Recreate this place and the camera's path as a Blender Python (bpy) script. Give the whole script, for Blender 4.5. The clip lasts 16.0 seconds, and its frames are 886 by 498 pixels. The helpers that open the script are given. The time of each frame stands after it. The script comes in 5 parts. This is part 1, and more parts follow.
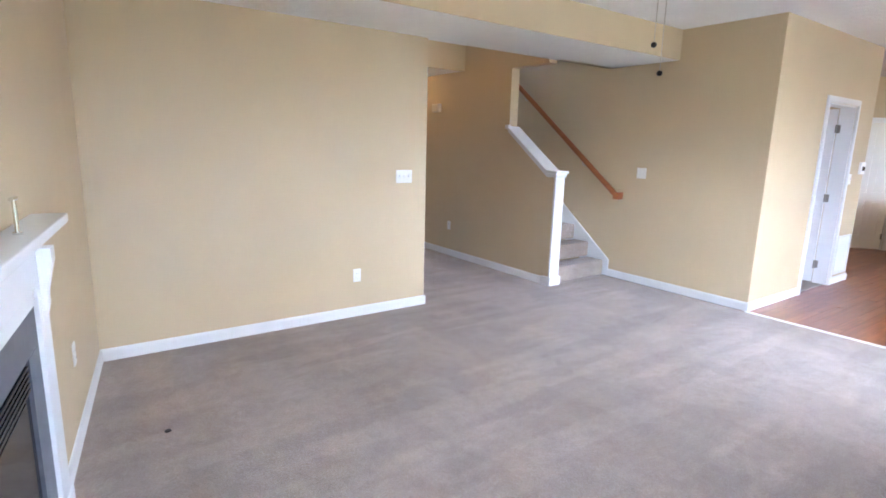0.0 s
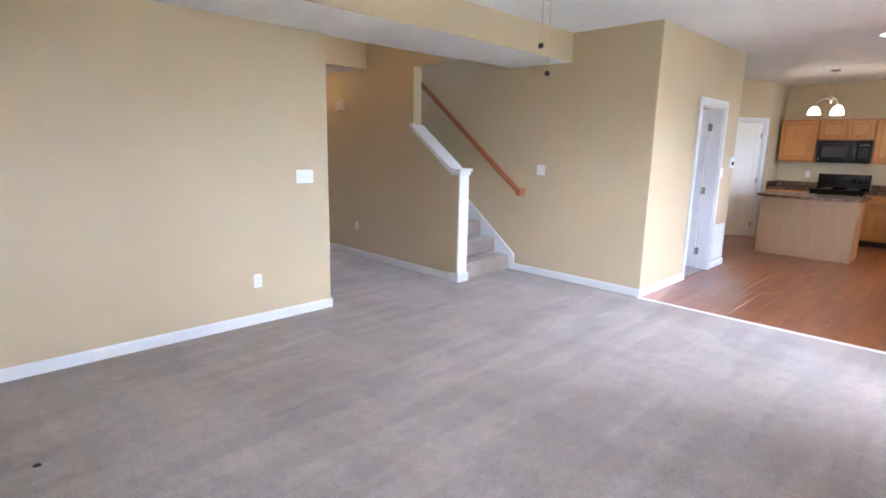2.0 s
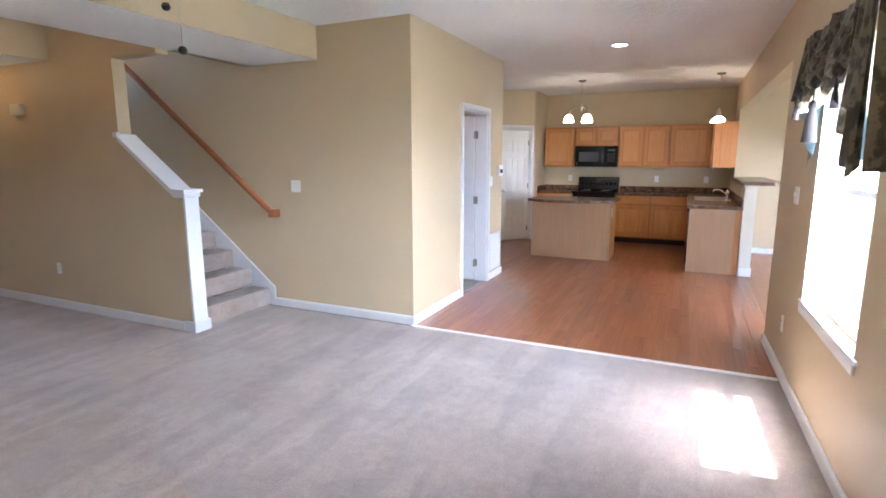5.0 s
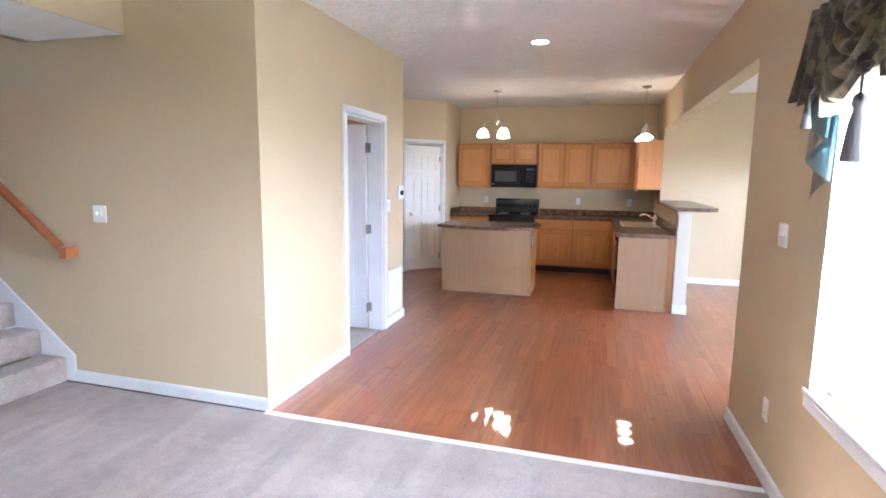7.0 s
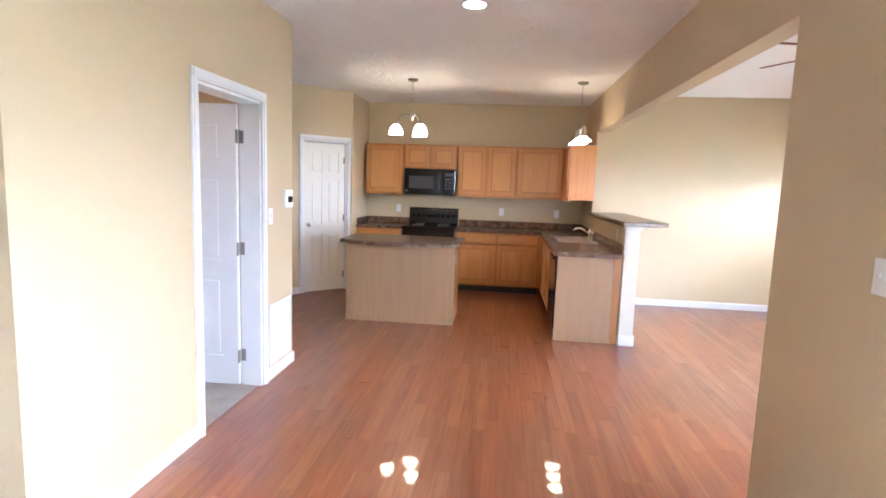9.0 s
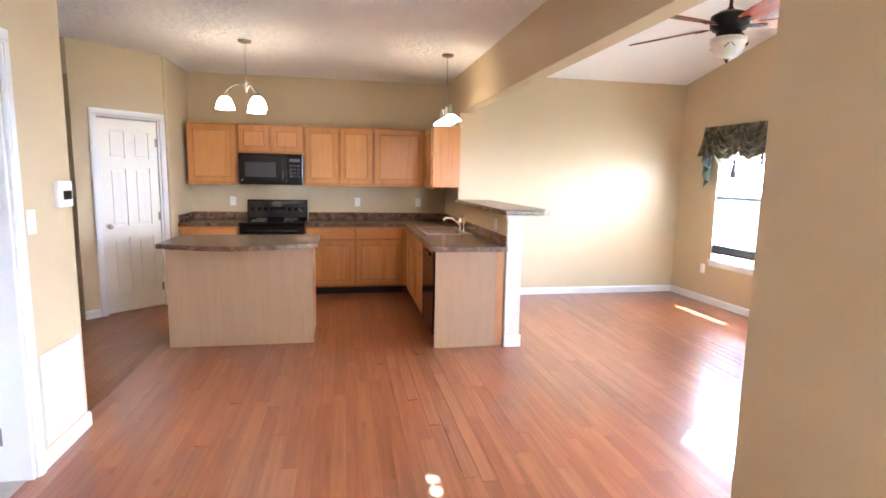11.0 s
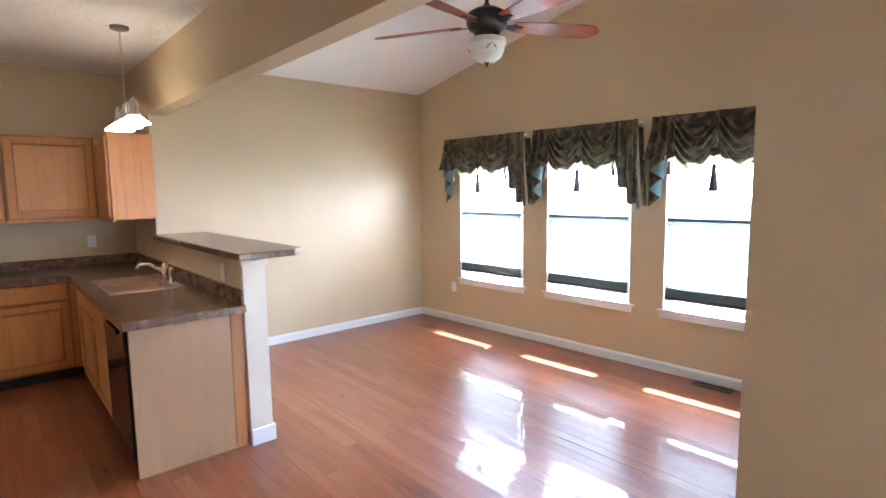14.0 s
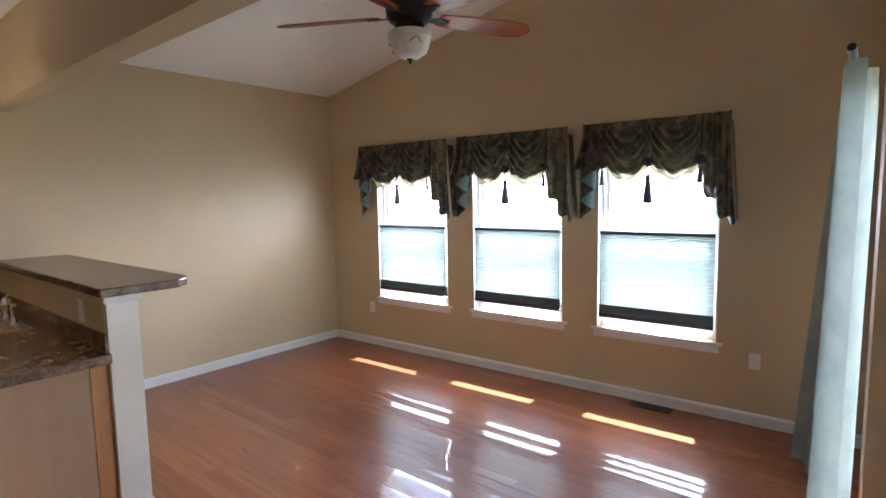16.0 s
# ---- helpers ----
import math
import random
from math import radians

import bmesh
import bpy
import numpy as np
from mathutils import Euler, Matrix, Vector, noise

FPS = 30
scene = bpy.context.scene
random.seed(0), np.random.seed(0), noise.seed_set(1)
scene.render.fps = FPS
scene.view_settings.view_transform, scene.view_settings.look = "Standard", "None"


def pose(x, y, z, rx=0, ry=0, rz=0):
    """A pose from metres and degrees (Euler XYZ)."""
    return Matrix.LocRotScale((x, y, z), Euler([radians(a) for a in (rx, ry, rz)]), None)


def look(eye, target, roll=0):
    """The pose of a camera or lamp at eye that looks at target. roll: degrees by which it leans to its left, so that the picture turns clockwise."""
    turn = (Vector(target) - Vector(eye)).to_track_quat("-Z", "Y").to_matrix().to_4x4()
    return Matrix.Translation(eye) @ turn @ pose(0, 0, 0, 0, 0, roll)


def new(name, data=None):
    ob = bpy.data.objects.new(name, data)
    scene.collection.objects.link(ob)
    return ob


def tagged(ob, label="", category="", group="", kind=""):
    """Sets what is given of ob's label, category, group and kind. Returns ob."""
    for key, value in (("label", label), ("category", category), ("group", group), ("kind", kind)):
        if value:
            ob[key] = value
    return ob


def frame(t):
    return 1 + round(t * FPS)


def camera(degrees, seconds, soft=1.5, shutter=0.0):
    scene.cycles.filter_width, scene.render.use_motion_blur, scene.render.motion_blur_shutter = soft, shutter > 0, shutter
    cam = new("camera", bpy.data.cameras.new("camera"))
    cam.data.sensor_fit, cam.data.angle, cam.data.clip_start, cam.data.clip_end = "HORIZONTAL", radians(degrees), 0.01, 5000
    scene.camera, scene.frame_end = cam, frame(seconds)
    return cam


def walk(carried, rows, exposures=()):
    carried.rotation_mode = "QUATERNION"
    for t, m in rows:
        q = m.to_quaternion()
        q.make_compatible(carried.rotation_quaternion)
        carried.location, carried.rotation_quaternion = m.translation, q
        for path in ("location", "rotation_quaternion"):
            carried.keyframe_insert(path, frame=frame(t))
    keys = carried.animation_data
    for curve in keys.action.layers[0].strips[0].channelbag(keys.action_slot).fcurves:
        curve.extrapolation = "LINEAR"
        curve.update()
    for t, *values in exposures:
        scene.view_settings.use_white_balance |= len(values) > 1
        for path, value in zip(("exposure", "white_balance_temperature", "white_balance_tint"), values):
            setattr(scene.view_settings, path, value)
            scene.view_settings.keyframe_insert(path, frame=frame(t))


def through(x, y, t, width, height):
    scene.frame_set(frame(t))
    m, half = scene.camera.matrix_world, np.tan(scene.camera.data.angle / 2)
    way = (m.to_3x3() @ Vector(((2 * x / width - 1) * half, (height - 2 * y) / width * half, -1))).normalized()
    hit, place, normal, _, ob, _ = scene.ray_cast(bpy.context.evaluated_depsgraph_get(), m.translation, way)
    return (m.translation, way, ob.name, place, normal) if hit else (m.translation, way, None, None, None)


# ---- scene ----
cam = camera(80.0, 16.0, 1.7)
PATH = [
    (0, (0.057, 0.326, 1.523), (1.2, 1.921, 1.135), 1.5),
    (0.5, (0.064, 0.332, 1.505), (1.249, 1.895, 1.117), 1.6),
    (1, (0.065, 0.337, 1.505), (1.32, 1.844, 1.111), 1.6),
    (1.5, (0.095, 0.317, 1.521), (1.416, 1.764, 1.123), 1.5),
    (2, (0.131, 0.302, 1.522), (1.52, 1.689, 1.137), 1.2),
    (2.5, (0.178, 0.284, 1.537), (1.64, 1.598, 1.168), 0.9),
    (3, (0.26, 0.254, 1.551), (1.799, 1.485, 1.205), 0.6),
    (3.5, (0.397, 0.231, 1.569), (2.001, 1.376, 1.231), 0.3),
    (4, (0.605, 0.287, 1.536), (2.296, 1.296, 1.191), 0.4),
    (4.5, (0.863, 0.318, 1.528), (2.61, 1.228, 1.182), 0.1),
    (4.7, (0.991, 0.343, 1.536), (2.756, 1.219, 1.191), 0.0),
    (7, (2.514, 0.595, 1.562), (4.415, 1.151, 1.284), 0.7),
    (7.5, (2.86, 0.636, 1.553), (4.782, 1.128, 1.302), 0.9),
    (8, (3.176, 0.687, 1.552), (5.117, 1.107, 1.312), 1.1),
    (10.3, (4.316, 1.135, 1.489), (6.294, 0.992, 1.233), 2.0),
    (10.5, (4.399, 1.136, 1.486), (6.372, 0.93, 1.228), 1.7),
    (11, (4.584, 1.138, 1.507), (6.53, 0.763, 1.235), 1.1),
    (11.5, (4.784, 1.119, 1.529), (6.685, 0.563, 1.252), 0.5),
    (12, (5.019, 1.063, 1.537), (6.86, 0.333, 1.259), -0.2),
    (12.5, (5.228, 1.031, 1.564), (7.003, 0.154, 1.287), -0.5),
    (13, (5.436, 1.012, 1.569), (7.133, -0.016, 1.312), -0.5),
    (13.5, (5.627, 0.961, 1.578), (7.229, -0.211, 1.337), -0.6),
    (14, (5.782, 0.889, 1.6), (7.28, -0.417, 1.373), -0.8),
    (14.5, (5.938, 0.817, 1.629), (7.335, -0.597, 1.404), -0.9),
    (15, (6.067, 0.764, 1.648), (7.371, -0.737, 1.427), -1.0),
    (15.5, (6.136, 0.686, 1.638), (7.401, -0.849, 1.425), -1.0),
    (16, (6.184, 0.613, 1.635), (7.444, -0.927, 1.432), -1.0),
]
EXPOSURES = [(t, stops + 4.0, kelvin, 16) for t, stops, kelvin in ((0, 0.25, 5450), (3.5, 0.12, 5450), (4.5, 0.1, 5500), (7, 0.35, 5400), (8, 0.4, 5450), (11, 0.65, 5750), (12.5, 0.48, 5500), (14, 0.05, 5500), (14.5, -0.2, 5650), (15, -0.6, 5750), (16, -1.0, 5850))]
walk(cam, [(t, look(eye, target, roll)) for t, eye, target, roll in PATH], EXPOSURES)

# ---- world, sun and lamps ----
world = bpy.data.worlds.new("sky")
scene.world = world
world.use_nodes = True
wn = world.node_tree.nodes
sky = wn.new("ShaderNodeTexSky")
sky.sky_type, sky.sun_disc = "NISHITA", False
sky.sun_elevation, sky.sun_rotation = radians(71.5), radians(174)
wn["Background"].inputs["Strength"].default_value = 0.10
world.node_tree.links.new(sky.outputs[0], wn["Background"].inputs["Color"])


def lamp(name, kind, m, energy, color, **settings):
    data = bpy.data.lights.new(name, kind)
    data.energy, data.color = energy, color
    if kind == "AREA":
        data.shape, data.size, data.size_y = "RECTANGLE", settings["size"], settings["size_y"]
    elif kind == "SUN":
        data.angle = settings["angle"]
    else:
        data.shadow_soft_size = settings["soft"]
    ob = new(name, data)
    ob.matrix_world = m
    return ob


lamp("sun", "SUN", look((0.3, -3.0, 9.0), (0, 0, 0)), 5.0, (1.0, 0.965, 0.92), angle=radians(0.5))
DAY = (0.80, 0.89, 1.0)
# daylight in the window openings, falling slightly downwards as it does from the sky
lamp("window_light", "AREA", look((4.495, -0.53, 1.38), (4.495, 2.0, -0.9)), 2.4, DAY, size=1.0, size_y=1.35)
for wx, wy in ((7.455, -3.64), (8.645, -3.59), (9.857, -3.545)):
    lamp("window_light", "AREA", look((wx, wy, 1.3), (wx, -1.0, -0.9)), 1.6, DAY, size=0.84, size_y=1.4)
lamp("bathroom_light", "POINT", pose(6.6, 3.7, 2.3), 0.3, (1.0, 0.66, 0.36), soft=0.1)

# ---- materials ----


def mat(name, color=(0.5, 0.5, 0.5), rough=0.6, metal=0.0):
    m = bpy.data.materials.new(name)
    m.use_nodes = True
    b = m.node_tree.nodes["Principled BSDF"]
    b.inputs["Base Color"].default_value = (*color, 1)
    b.inputs["Roughness"].default_value = rough
    b.inputs["Metallic"].default_value = metal
    return m


def nodes(m):
    return m.node_tree.nodes, m.node_tree.links, m.node_tree.nodes["Principled BSDF"]


def coords(m, scale=(1, 1, 1), space="Object"):
    n, l, _ = nodes(m)
    c, mp = n.new("ShaderNodeTexCoord"), n.new("ShaderNodeMapping")
    mp.inputs["Scale"].default_value = scale
    l.new(c.outputs[space], mp.inputs["Vector"])
    return mp.outputs["Vector"]


def noise_tex(m, scale, detail=4, stretch=(1, 1, 1), rough=0.55):
    n, l, _ = nodes(m)
    t = n.new("ShaderNodeTexNoise")
    t.inputs["Scale"].default_value, t.inputs["Detail"].default_value = scale, detail
    t.inputs["Roughness"].default_value = rough
    l.new(coords(m, stretch), t.inputs["Vector"])
    return t.outputs["Fac"]


def ramp(m, fac, stops):
    n, l, _ = nodes(m)
    r = n.new("ShaderNodeValToRGB")
    while len(r.color_ramp.elements) < len(stops):
        r.color_ramp.elements.new(0.5)
    for e, (p, c) in zip(r.color_ramp.elements, stops):
        e.position, e.color = p, (*c, 1)
    l.new(fac, r.inputs["Fac"])
    return r.outputs["Color"]


def mix(m, fac, a, b, mode="MIX"):
    n, l, _ = nodes(m)
    x = n.new("ShaderNodeMix")
    x.data_type, x.blend_type = "RGBA", mode
    for socket, v in ((x.inputs[0], fac), (x.inputs[6], a), (x.inputs[7], b)):
        if isinstance(v, (int, float)):
            socket.default_value = v
        elif isinstance(v, tuple):
            socket.default_value = (*v, 1)
        else:
            l.new(v, socket)
    return x.outputs[2]


def bump(m, height, strength, distance=0.01):
    n, l, b = nodes(m)
    k = n.new("ShaderNodeBump")
    k.inputs["Strength"].default_value, k.inputs["Distance"].default_value = strength, distance
    l.new(height, k.inputs["Height"])
    if b.inputs["Normal"].is_linked:
        l.new(b.inputs["Normal"].links[0].from_socket, k.inputs["Normal"])
    l.new(k.outputs["Normal"], b.inputs["Normal"])


def base(m, color):
    nodes(m)[1].new(color, nodes(m)[2].inputs["Base Color"])


def rough_from(m, fac, low, high):
    n, l, b = nodes(m)
    r = n.new("ShaderNodeMapRange")
    r.inputs["To Min"].default_value, r.inputs["To Max"].default_value = low, high
    l.new(fac, r.inputs["Value"])
    l.new(r.outputs[0], b.inputs["Roughness"])


def paint(name, color, rough=0.55, relief=0.12, vary=0.06):
    m = mat(name, color, rough)
    d = tuple(c * (1 - vary) for c in color)
    base(m, ramp(m, noise_tex(m, 1.3, 5), [(0.3, d), (0.7, color)]))
    bump(m, noise_tex(m, 220, 3), relief, 0.002)
    rough_from(m, noise_tex(m, 3.0, 4), rough - 0.06, rough + 0.08)
    return m


def wood(name, dark, light, axis, rough=0.35, rings=9.0):
    m = mat(name, light, rough)
    stretch = [7.0, 7.0, 7.0]
    stretch["xyz".index(axis)] = 0.45
    a = noise_tex(m, rings * 0.35, 6, tuple(stretch), 0.6)
    fine = [60.0, 60.0, 60.0]
    fine["xyz".index(axis)] = 2.0
    f = noise_tex(m, 2.2, 4, tuple(fine))
    c = ramp(m, a, [(0.2, dark), (0.5, light), (0.8, tuple(0.9 * v for v in light))])
    g = ramp(m, f, [(0.35, (0.86, 0.83, 0.79)), (0.6, (1, 1, 1))])
    base(m, mix(m, 0.6, c, g, "MULTIPLY"))
    bump(m, f, 0.12, 0.002)
    rough_from(m, a, rough - 0.06, rough + 0.1)
    return m


WALL = paint("tan_wall_paint", (0.580, 0.455, 0.280), 0.5)
TRIM = paint("white_trim_paint", (0.73, 0.73, 0.73), 0.33, 0.04, 0.03)
CREAM = paint("cream_post_paint", (0.64, 0.58, 0.47), 0.4, 0.05, 0.03)
DOORP = paint("door_paint", (0.78, 0.75, 0.68), 0.36, 0.04, 0.03)

CEIL = mat("textured_white_ceiling", (0.74, 0.73, 0.71), 0.8)
ct = noise_tex(CEIL, 12, 5, (1, 1, 1), 0.65)
base(CEIL, ramp(CEIL, noise_tex(CEIL, 0.9, 4), [(0.3, (0.80, 0.785, 0.765)), (0.7, (0.86, 0.85, 0.83))]))
bump(CEIL, ramp(CEIL, ct, [(0.40, (0, 0, 0)), (0.60, (1, 1, 1))]), 0.42, 0.02)

SMOOTH = paint("smooth_white_ceiling", (0.84, 0.83, 0.82), 0.7, 0.1, 0.03)

CARPET = mat("taupe_carpet", (0.36, 0.31, 0.27), 0.95)
c1 = ramp(CARPET, noise_tex(CARPET, 1.5, 6, (1.0, 0.8, 1), 0.62), [(0.32, (0.42, 0.328, 0.264)), (0.68, (0.555, 0.445, 0.368))])
c2 = ramp(CARPET, noise_tex(CARPET, 95, 4, (1, 1, 1), 0.7), [(0.34, (0.56, 0.55, 0.54)), (0.62, (1, 1, 1))])
c5 = ramp(CARPET, noise_tex(CARPET, 13, 5, (1, 1, 1), 0.7), [(0.36, (0.80, 0.79, 0.78)), (0.60, (1, 1, 1))])
c3 = ramp(CARPET, noise_tex(CARPET, 1.7, 3, (0.38, 2.6, 1), 0.4), [(0.46, (0.84, 0.83, 0.825)), (0.53, (1, 1, 1))])
c4 = ramp(CARPET, noise_tex(CARPET, 1.4, 3, (2.2, 0.5, 1), 0.45), [(0.45, (0.91, 0.905, 0.90)), (0.53, (1, 1, 1))])
cm = mix(CARPET, 0.8, mix(CARPET, 0.8, c1, c3, "MULTIPLY"), c4, "MULTIPLY")
base(CARPET, mix(CARPET, 0.85, mix(CARPET, 0.75, cm, c5, "MULTIPLY"), c2, "MULTIPLY"))
bump(CARPET, noise_tex(CARPET, 330, 4), 0.8, 0.008)
bump(CARPET, noise_tex(CARPET, 22, 4, (1.4, 0.5, 1)), 0.35, 0.012)
nodes(CARPET)[2].inputs["Sheen Weight"].default_value = 0.3

OAK = wood("honey_oak", (0.44, 0.165, 0.038), (0.61, 0.265, 0.075), "z")
OAKX = wood("honey_oak_level", (0.44, 0.165, 0.038), (0.61, 0.265, 0.075), "y")
PANEL = mat("light_oak_veneer", (0.56, 0.37, 0.245), 0.5)
base(PANEL, ramp(PANEL, noise_tex(PANEL, 5, 6, (5, 5, 0.4)), [(0.3, (0.345, 0.198, 0.098)), (0.7, (0.385, 0.225, 0.112))]))
bump(PANEL, noise_tex(PANEL, 8, 4, (14, 14, 0.8)), 0.06, 0.002)
# darker copy of the oak; shade between the doors is in its colour
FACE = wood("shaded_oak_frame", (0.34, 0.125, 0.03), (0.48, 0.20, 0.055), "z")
PANELOAK = wood("pale_honey_oak_panel", (0.50, 0.205, 0.055), (0.66, 0.31, 0.10), "z", 0.38, 6.0)
RAIL = wood("stained_rail_wood", (0.25, 0.078, 0.024), (0.37, 0.125, 0.040), "y", 0.3)
BLADE = wood("cherry_blade", (0.16, 0.035, 0.014), (0.33, 0.085, 0.035), "x", 0.22)

FLOOR = mat("glossy_cherry_oak_boards", (0.36, 0.13, 0.055), 0.29)
fn, fl, fb = nodes(FLOOR)
oi = fn.new("ShaderNodeObjectInfo")
gi = fn.new("ShaderNodeNewGeometry")
rs = fn.new("ShaderNodeMath")
rs.operation = "ADD"
fl.new(oi.outputs["Random"], rs.inputs[0])
fl.new(gi.outputs["Random Per Island"], rs.inputs[1])
rf = fn.new("ShaderNodeMath")
rf.operation = "FRACT"
fl.new(rs.outputs[0], rf.inputs[0])
tone = ramp(FLOOR, rf.outputs[0], [(0.0, (0.228, 0.064, 0.021)), (0.35, (0.260, 0.076, 0.026)), (0.7, (0.280, 0.085, 0.030)), (1.0, (0.32, 0.110, 0.042))])
geo = fn.new("ShaderNodeMapping")
geo.inputs["Scale"].default_value = (1.3, 26, 8)
fl.new(gi.outputs["Position"], geo.inputs["Vector"])
gr = fn.new("ShaderNodeTexNoise")
gr.noise_dimensions = "4D"
gr.inputs["Scale"].default_value, gr.inputs["Detail"].default_value = 1.6, 6
fl.new(geo.outputs[0], gr.inputs["Vector"])
wm = fn.new("ShaderNodeMath")
wm.operation = "MULTIPLY"
wm.inputs[1].default_value = 40
fl.new(rf.outputs[0], wm.inputs[0])
fl.new(wm.outputs[0], gr.inputs["W"])
grain = ramp(FLOOR, gr.outputs["Fac"], [(0.3, (0.62, 0.55, 0.50)), (0.62, (1.06, 1.05, 1.04))])
kn = fn.new("ShaderNodeTexVoronoi")
kn.inputs["Scale"].default_value = 1.0
km = fn.new("ShaderNodeMapping")
km.inputs["Scale"].default_value = (1.9, 5.2, 1)
fl.new(gi.outputs["Position"], km.inputs["Vector"])
fl.new(km.outputs[0], kn.inputs["Vector"])
knots = ramp(FLOOR, kn.outputs["Distance"], [(0.03, (0.42, 0.34, 0.28)), (0.10, (1.0, 1.0, 1.0))])
base(FLOOR, mix(FLOOR, 0.75, mix(FLOOR, 0.8, tone, grain, "MULTIPLY"), knots, "MULTIPLY"))
rough_from(FLOOR, noise_tex(FLOOR, 4, 4), 0.32, 0.40)
fb.inputs["Coat Weight"].default_value = 0.75
fb.inputs["Coat Roughness"].default_value = 0.035
fb.inputs["Specular IOR Level"].default_value = 0.5

LAMINATE = mat("mottled_brown_laminate", (0.2, 0.13, 0.09), 0.22)
l1 = ramp(LAMINATE, noise_tex(LAMINATE, 14, 6, (1, 1, 1), 0.7), [(0.33, (0.060, 0.034, 0.024)), (0.5, (0.165, 0.098, 0.064)), (0.68, (0.30, 0.20, 0.135))])
l2 = ramp(LAMINATE, noise_tex(LAMINATE, 70, 4), [(0.35, (0.6, 0.56, 0.52)), (0.65, (1.05, 1.0, 0.98))])
base(LAMINATE, mix(LAMINATE, 0.8, l1, l2, "MULTIPLY"))

BLACK = mat("black_gloss_enamel", (0.012, 0.012, 0.013), 0.12)
rough_from(BLACK, noise_tex(BLACK, 5, 3), 0.08, 0.18)
BLACKG = mat("black_glass", (0.006, 0.006, 0.007), 0.04)
GREYG = mat("microwave_window_mesh", (0.055, 0.055, 0.058), 0.25)
bump(GREYG, noise_tex(GREYG, 400, 2), 0.2, 0.001)
DARK = mat("dark_void_trim", (0.03, 0.027, 0.025), 0.5)
STEEL = mat("brushed_steel", (0.62, 0.61, 0.59), 0.28, 1.0)
bump(STEEL, noise_tex(STEEL, 30, 3, (1, 12, 1)), 0.06, 0.001)
CHROME = mat("chrome", (0.8, 0.8, 0.8), 0.09, 1.0)
NICKEL = mat("brushed_nickel", (0.55, 0.52, 0.47), 0.3, 1.0)
# also for lamp canopies and arms, their dark reflections put into the colour
HINGE = mat("dark_satin_nickel", (0.27, 0.25, 0.22), 0.42, 0.85)
BRONZE = mat("oil_rubbed_bronze", (0.022, 0.019, 0.018), 0.4, 0.6)
bump(BRONZE, noise_tex(BRONZE, 60, 3), 0.08, 0.002)
# threshold metal, its bright reflection put into the pale colour
STRIP = mat("bright_reflection_strip", (0.80, 0.78, 0.74), 0.3, 0.25)
PLASTIC = mat("white_plastic", (0.80, 0.79, 0.76), 0.35)
VINYL = mat("white_vinyl", (0.82, 0.83, 0.83), 0.32)
SLATE = mat("dark_slate_tile", (0.16, 0.17, 0.20), 0.35)
base(SLATE, ramp(SLATE, noise_tex(SLATE, 9, 5), [(0.3, (0.040, 0.045, 0.060)), (0.7, (0.085, 0.090, 0.110))]))
BATHTILE = mat("beige_vinyl_tile", (0.36, 0.31, 0.26), 0.4)
base(BATHTILE, ramp(BATHTILE, noise_tex(BATHTILE, 7, 4), [(0.3, (0.3, 0.26, 0.22)), (0.7, (0.40, 0.35, 0.30))]))
GRASS = mat("lawn", (0.07, 0.11, 0.035), 0.9)
base(GRASS, ramp(GRASS, noise_tex(GRASS, 3, 6), [(0.3, (0.085, 0.11, 0.045)), (0.7, (0.12, 0.15, 0.075))]))

GLASS = mat("clear_glass", (1, 1, 1), 0.0)
nodes(GLASS)[2].inputs["Transmission Weight"].default_value = 1.0
nodes(GLASS)[2].inputs["IOR"].default_value = 1.1


def glow(name, color, strength, body=(0.85, 0.83, 0.8)):
    m = mat(name, body, 0.3)
    b = nodes(m)[2]
    b.inputs["Emission Color"].default_value = (*color, 1)
    b.inputs["Emission Strength"].default_value = strength
    return m


LIT = glow("lit_frosted_glass", (1.0, 0.80, 0.52), 1.1)
LITFAN = glow("lit_alabaster_bowl", (1.0, 0.86, 0.62), 0.55)
LITHALL = glow("lit_hall_dome", (1.0, 0.62, 0.28), 0.55)
LITCAN = glow("lit_recessed_lens", (1.0, 0.90, 0.74), 0.95)
FROST = mat("alabaster_glass", (0.62, 0.63, 0.58), 0.3)
base(FROST, ramp(FROST, noise_tex(FROST, 16, 4), [(0.3, (0.52, 0.54, 0.50)), (0.7, (0.72, 0.73, 0.68))]))
nodes(FROST)[2].inputs["Subsurface Weight"].default_value = 0.2


def cloth(name, color, through, see=0.0, rough=0.8):
    m = mat(name, color, rough)
    n, l, b = nodes(m)
    t = n.new("ShaderNodeBsdfTranslucent")
    t.inputs["Color"].default_value = (*color, 1)
    x = n.new("ShaderNodeMixShader")
    x.inputs["Fac"].default_value = through
    l.new(b.outputs[0], x.inputs[1])
    l.new(t.outputs[0], x.inputs[2])
    out = n["Material Output"]
    last = x.outputs[0]
    if see:
        p, y = n.new("ShaderNodeBsdfTransparent"), n.new("ShaderNodeMixShader")
        y.inputs["Fac"].default_value = see
        l.new(last, y.inputs[1])
        l.new(p.outputs[0], y.inputs[2])
        last = y.outputs[0]
    l.new(last, out.inputs["Surface"])
    return m


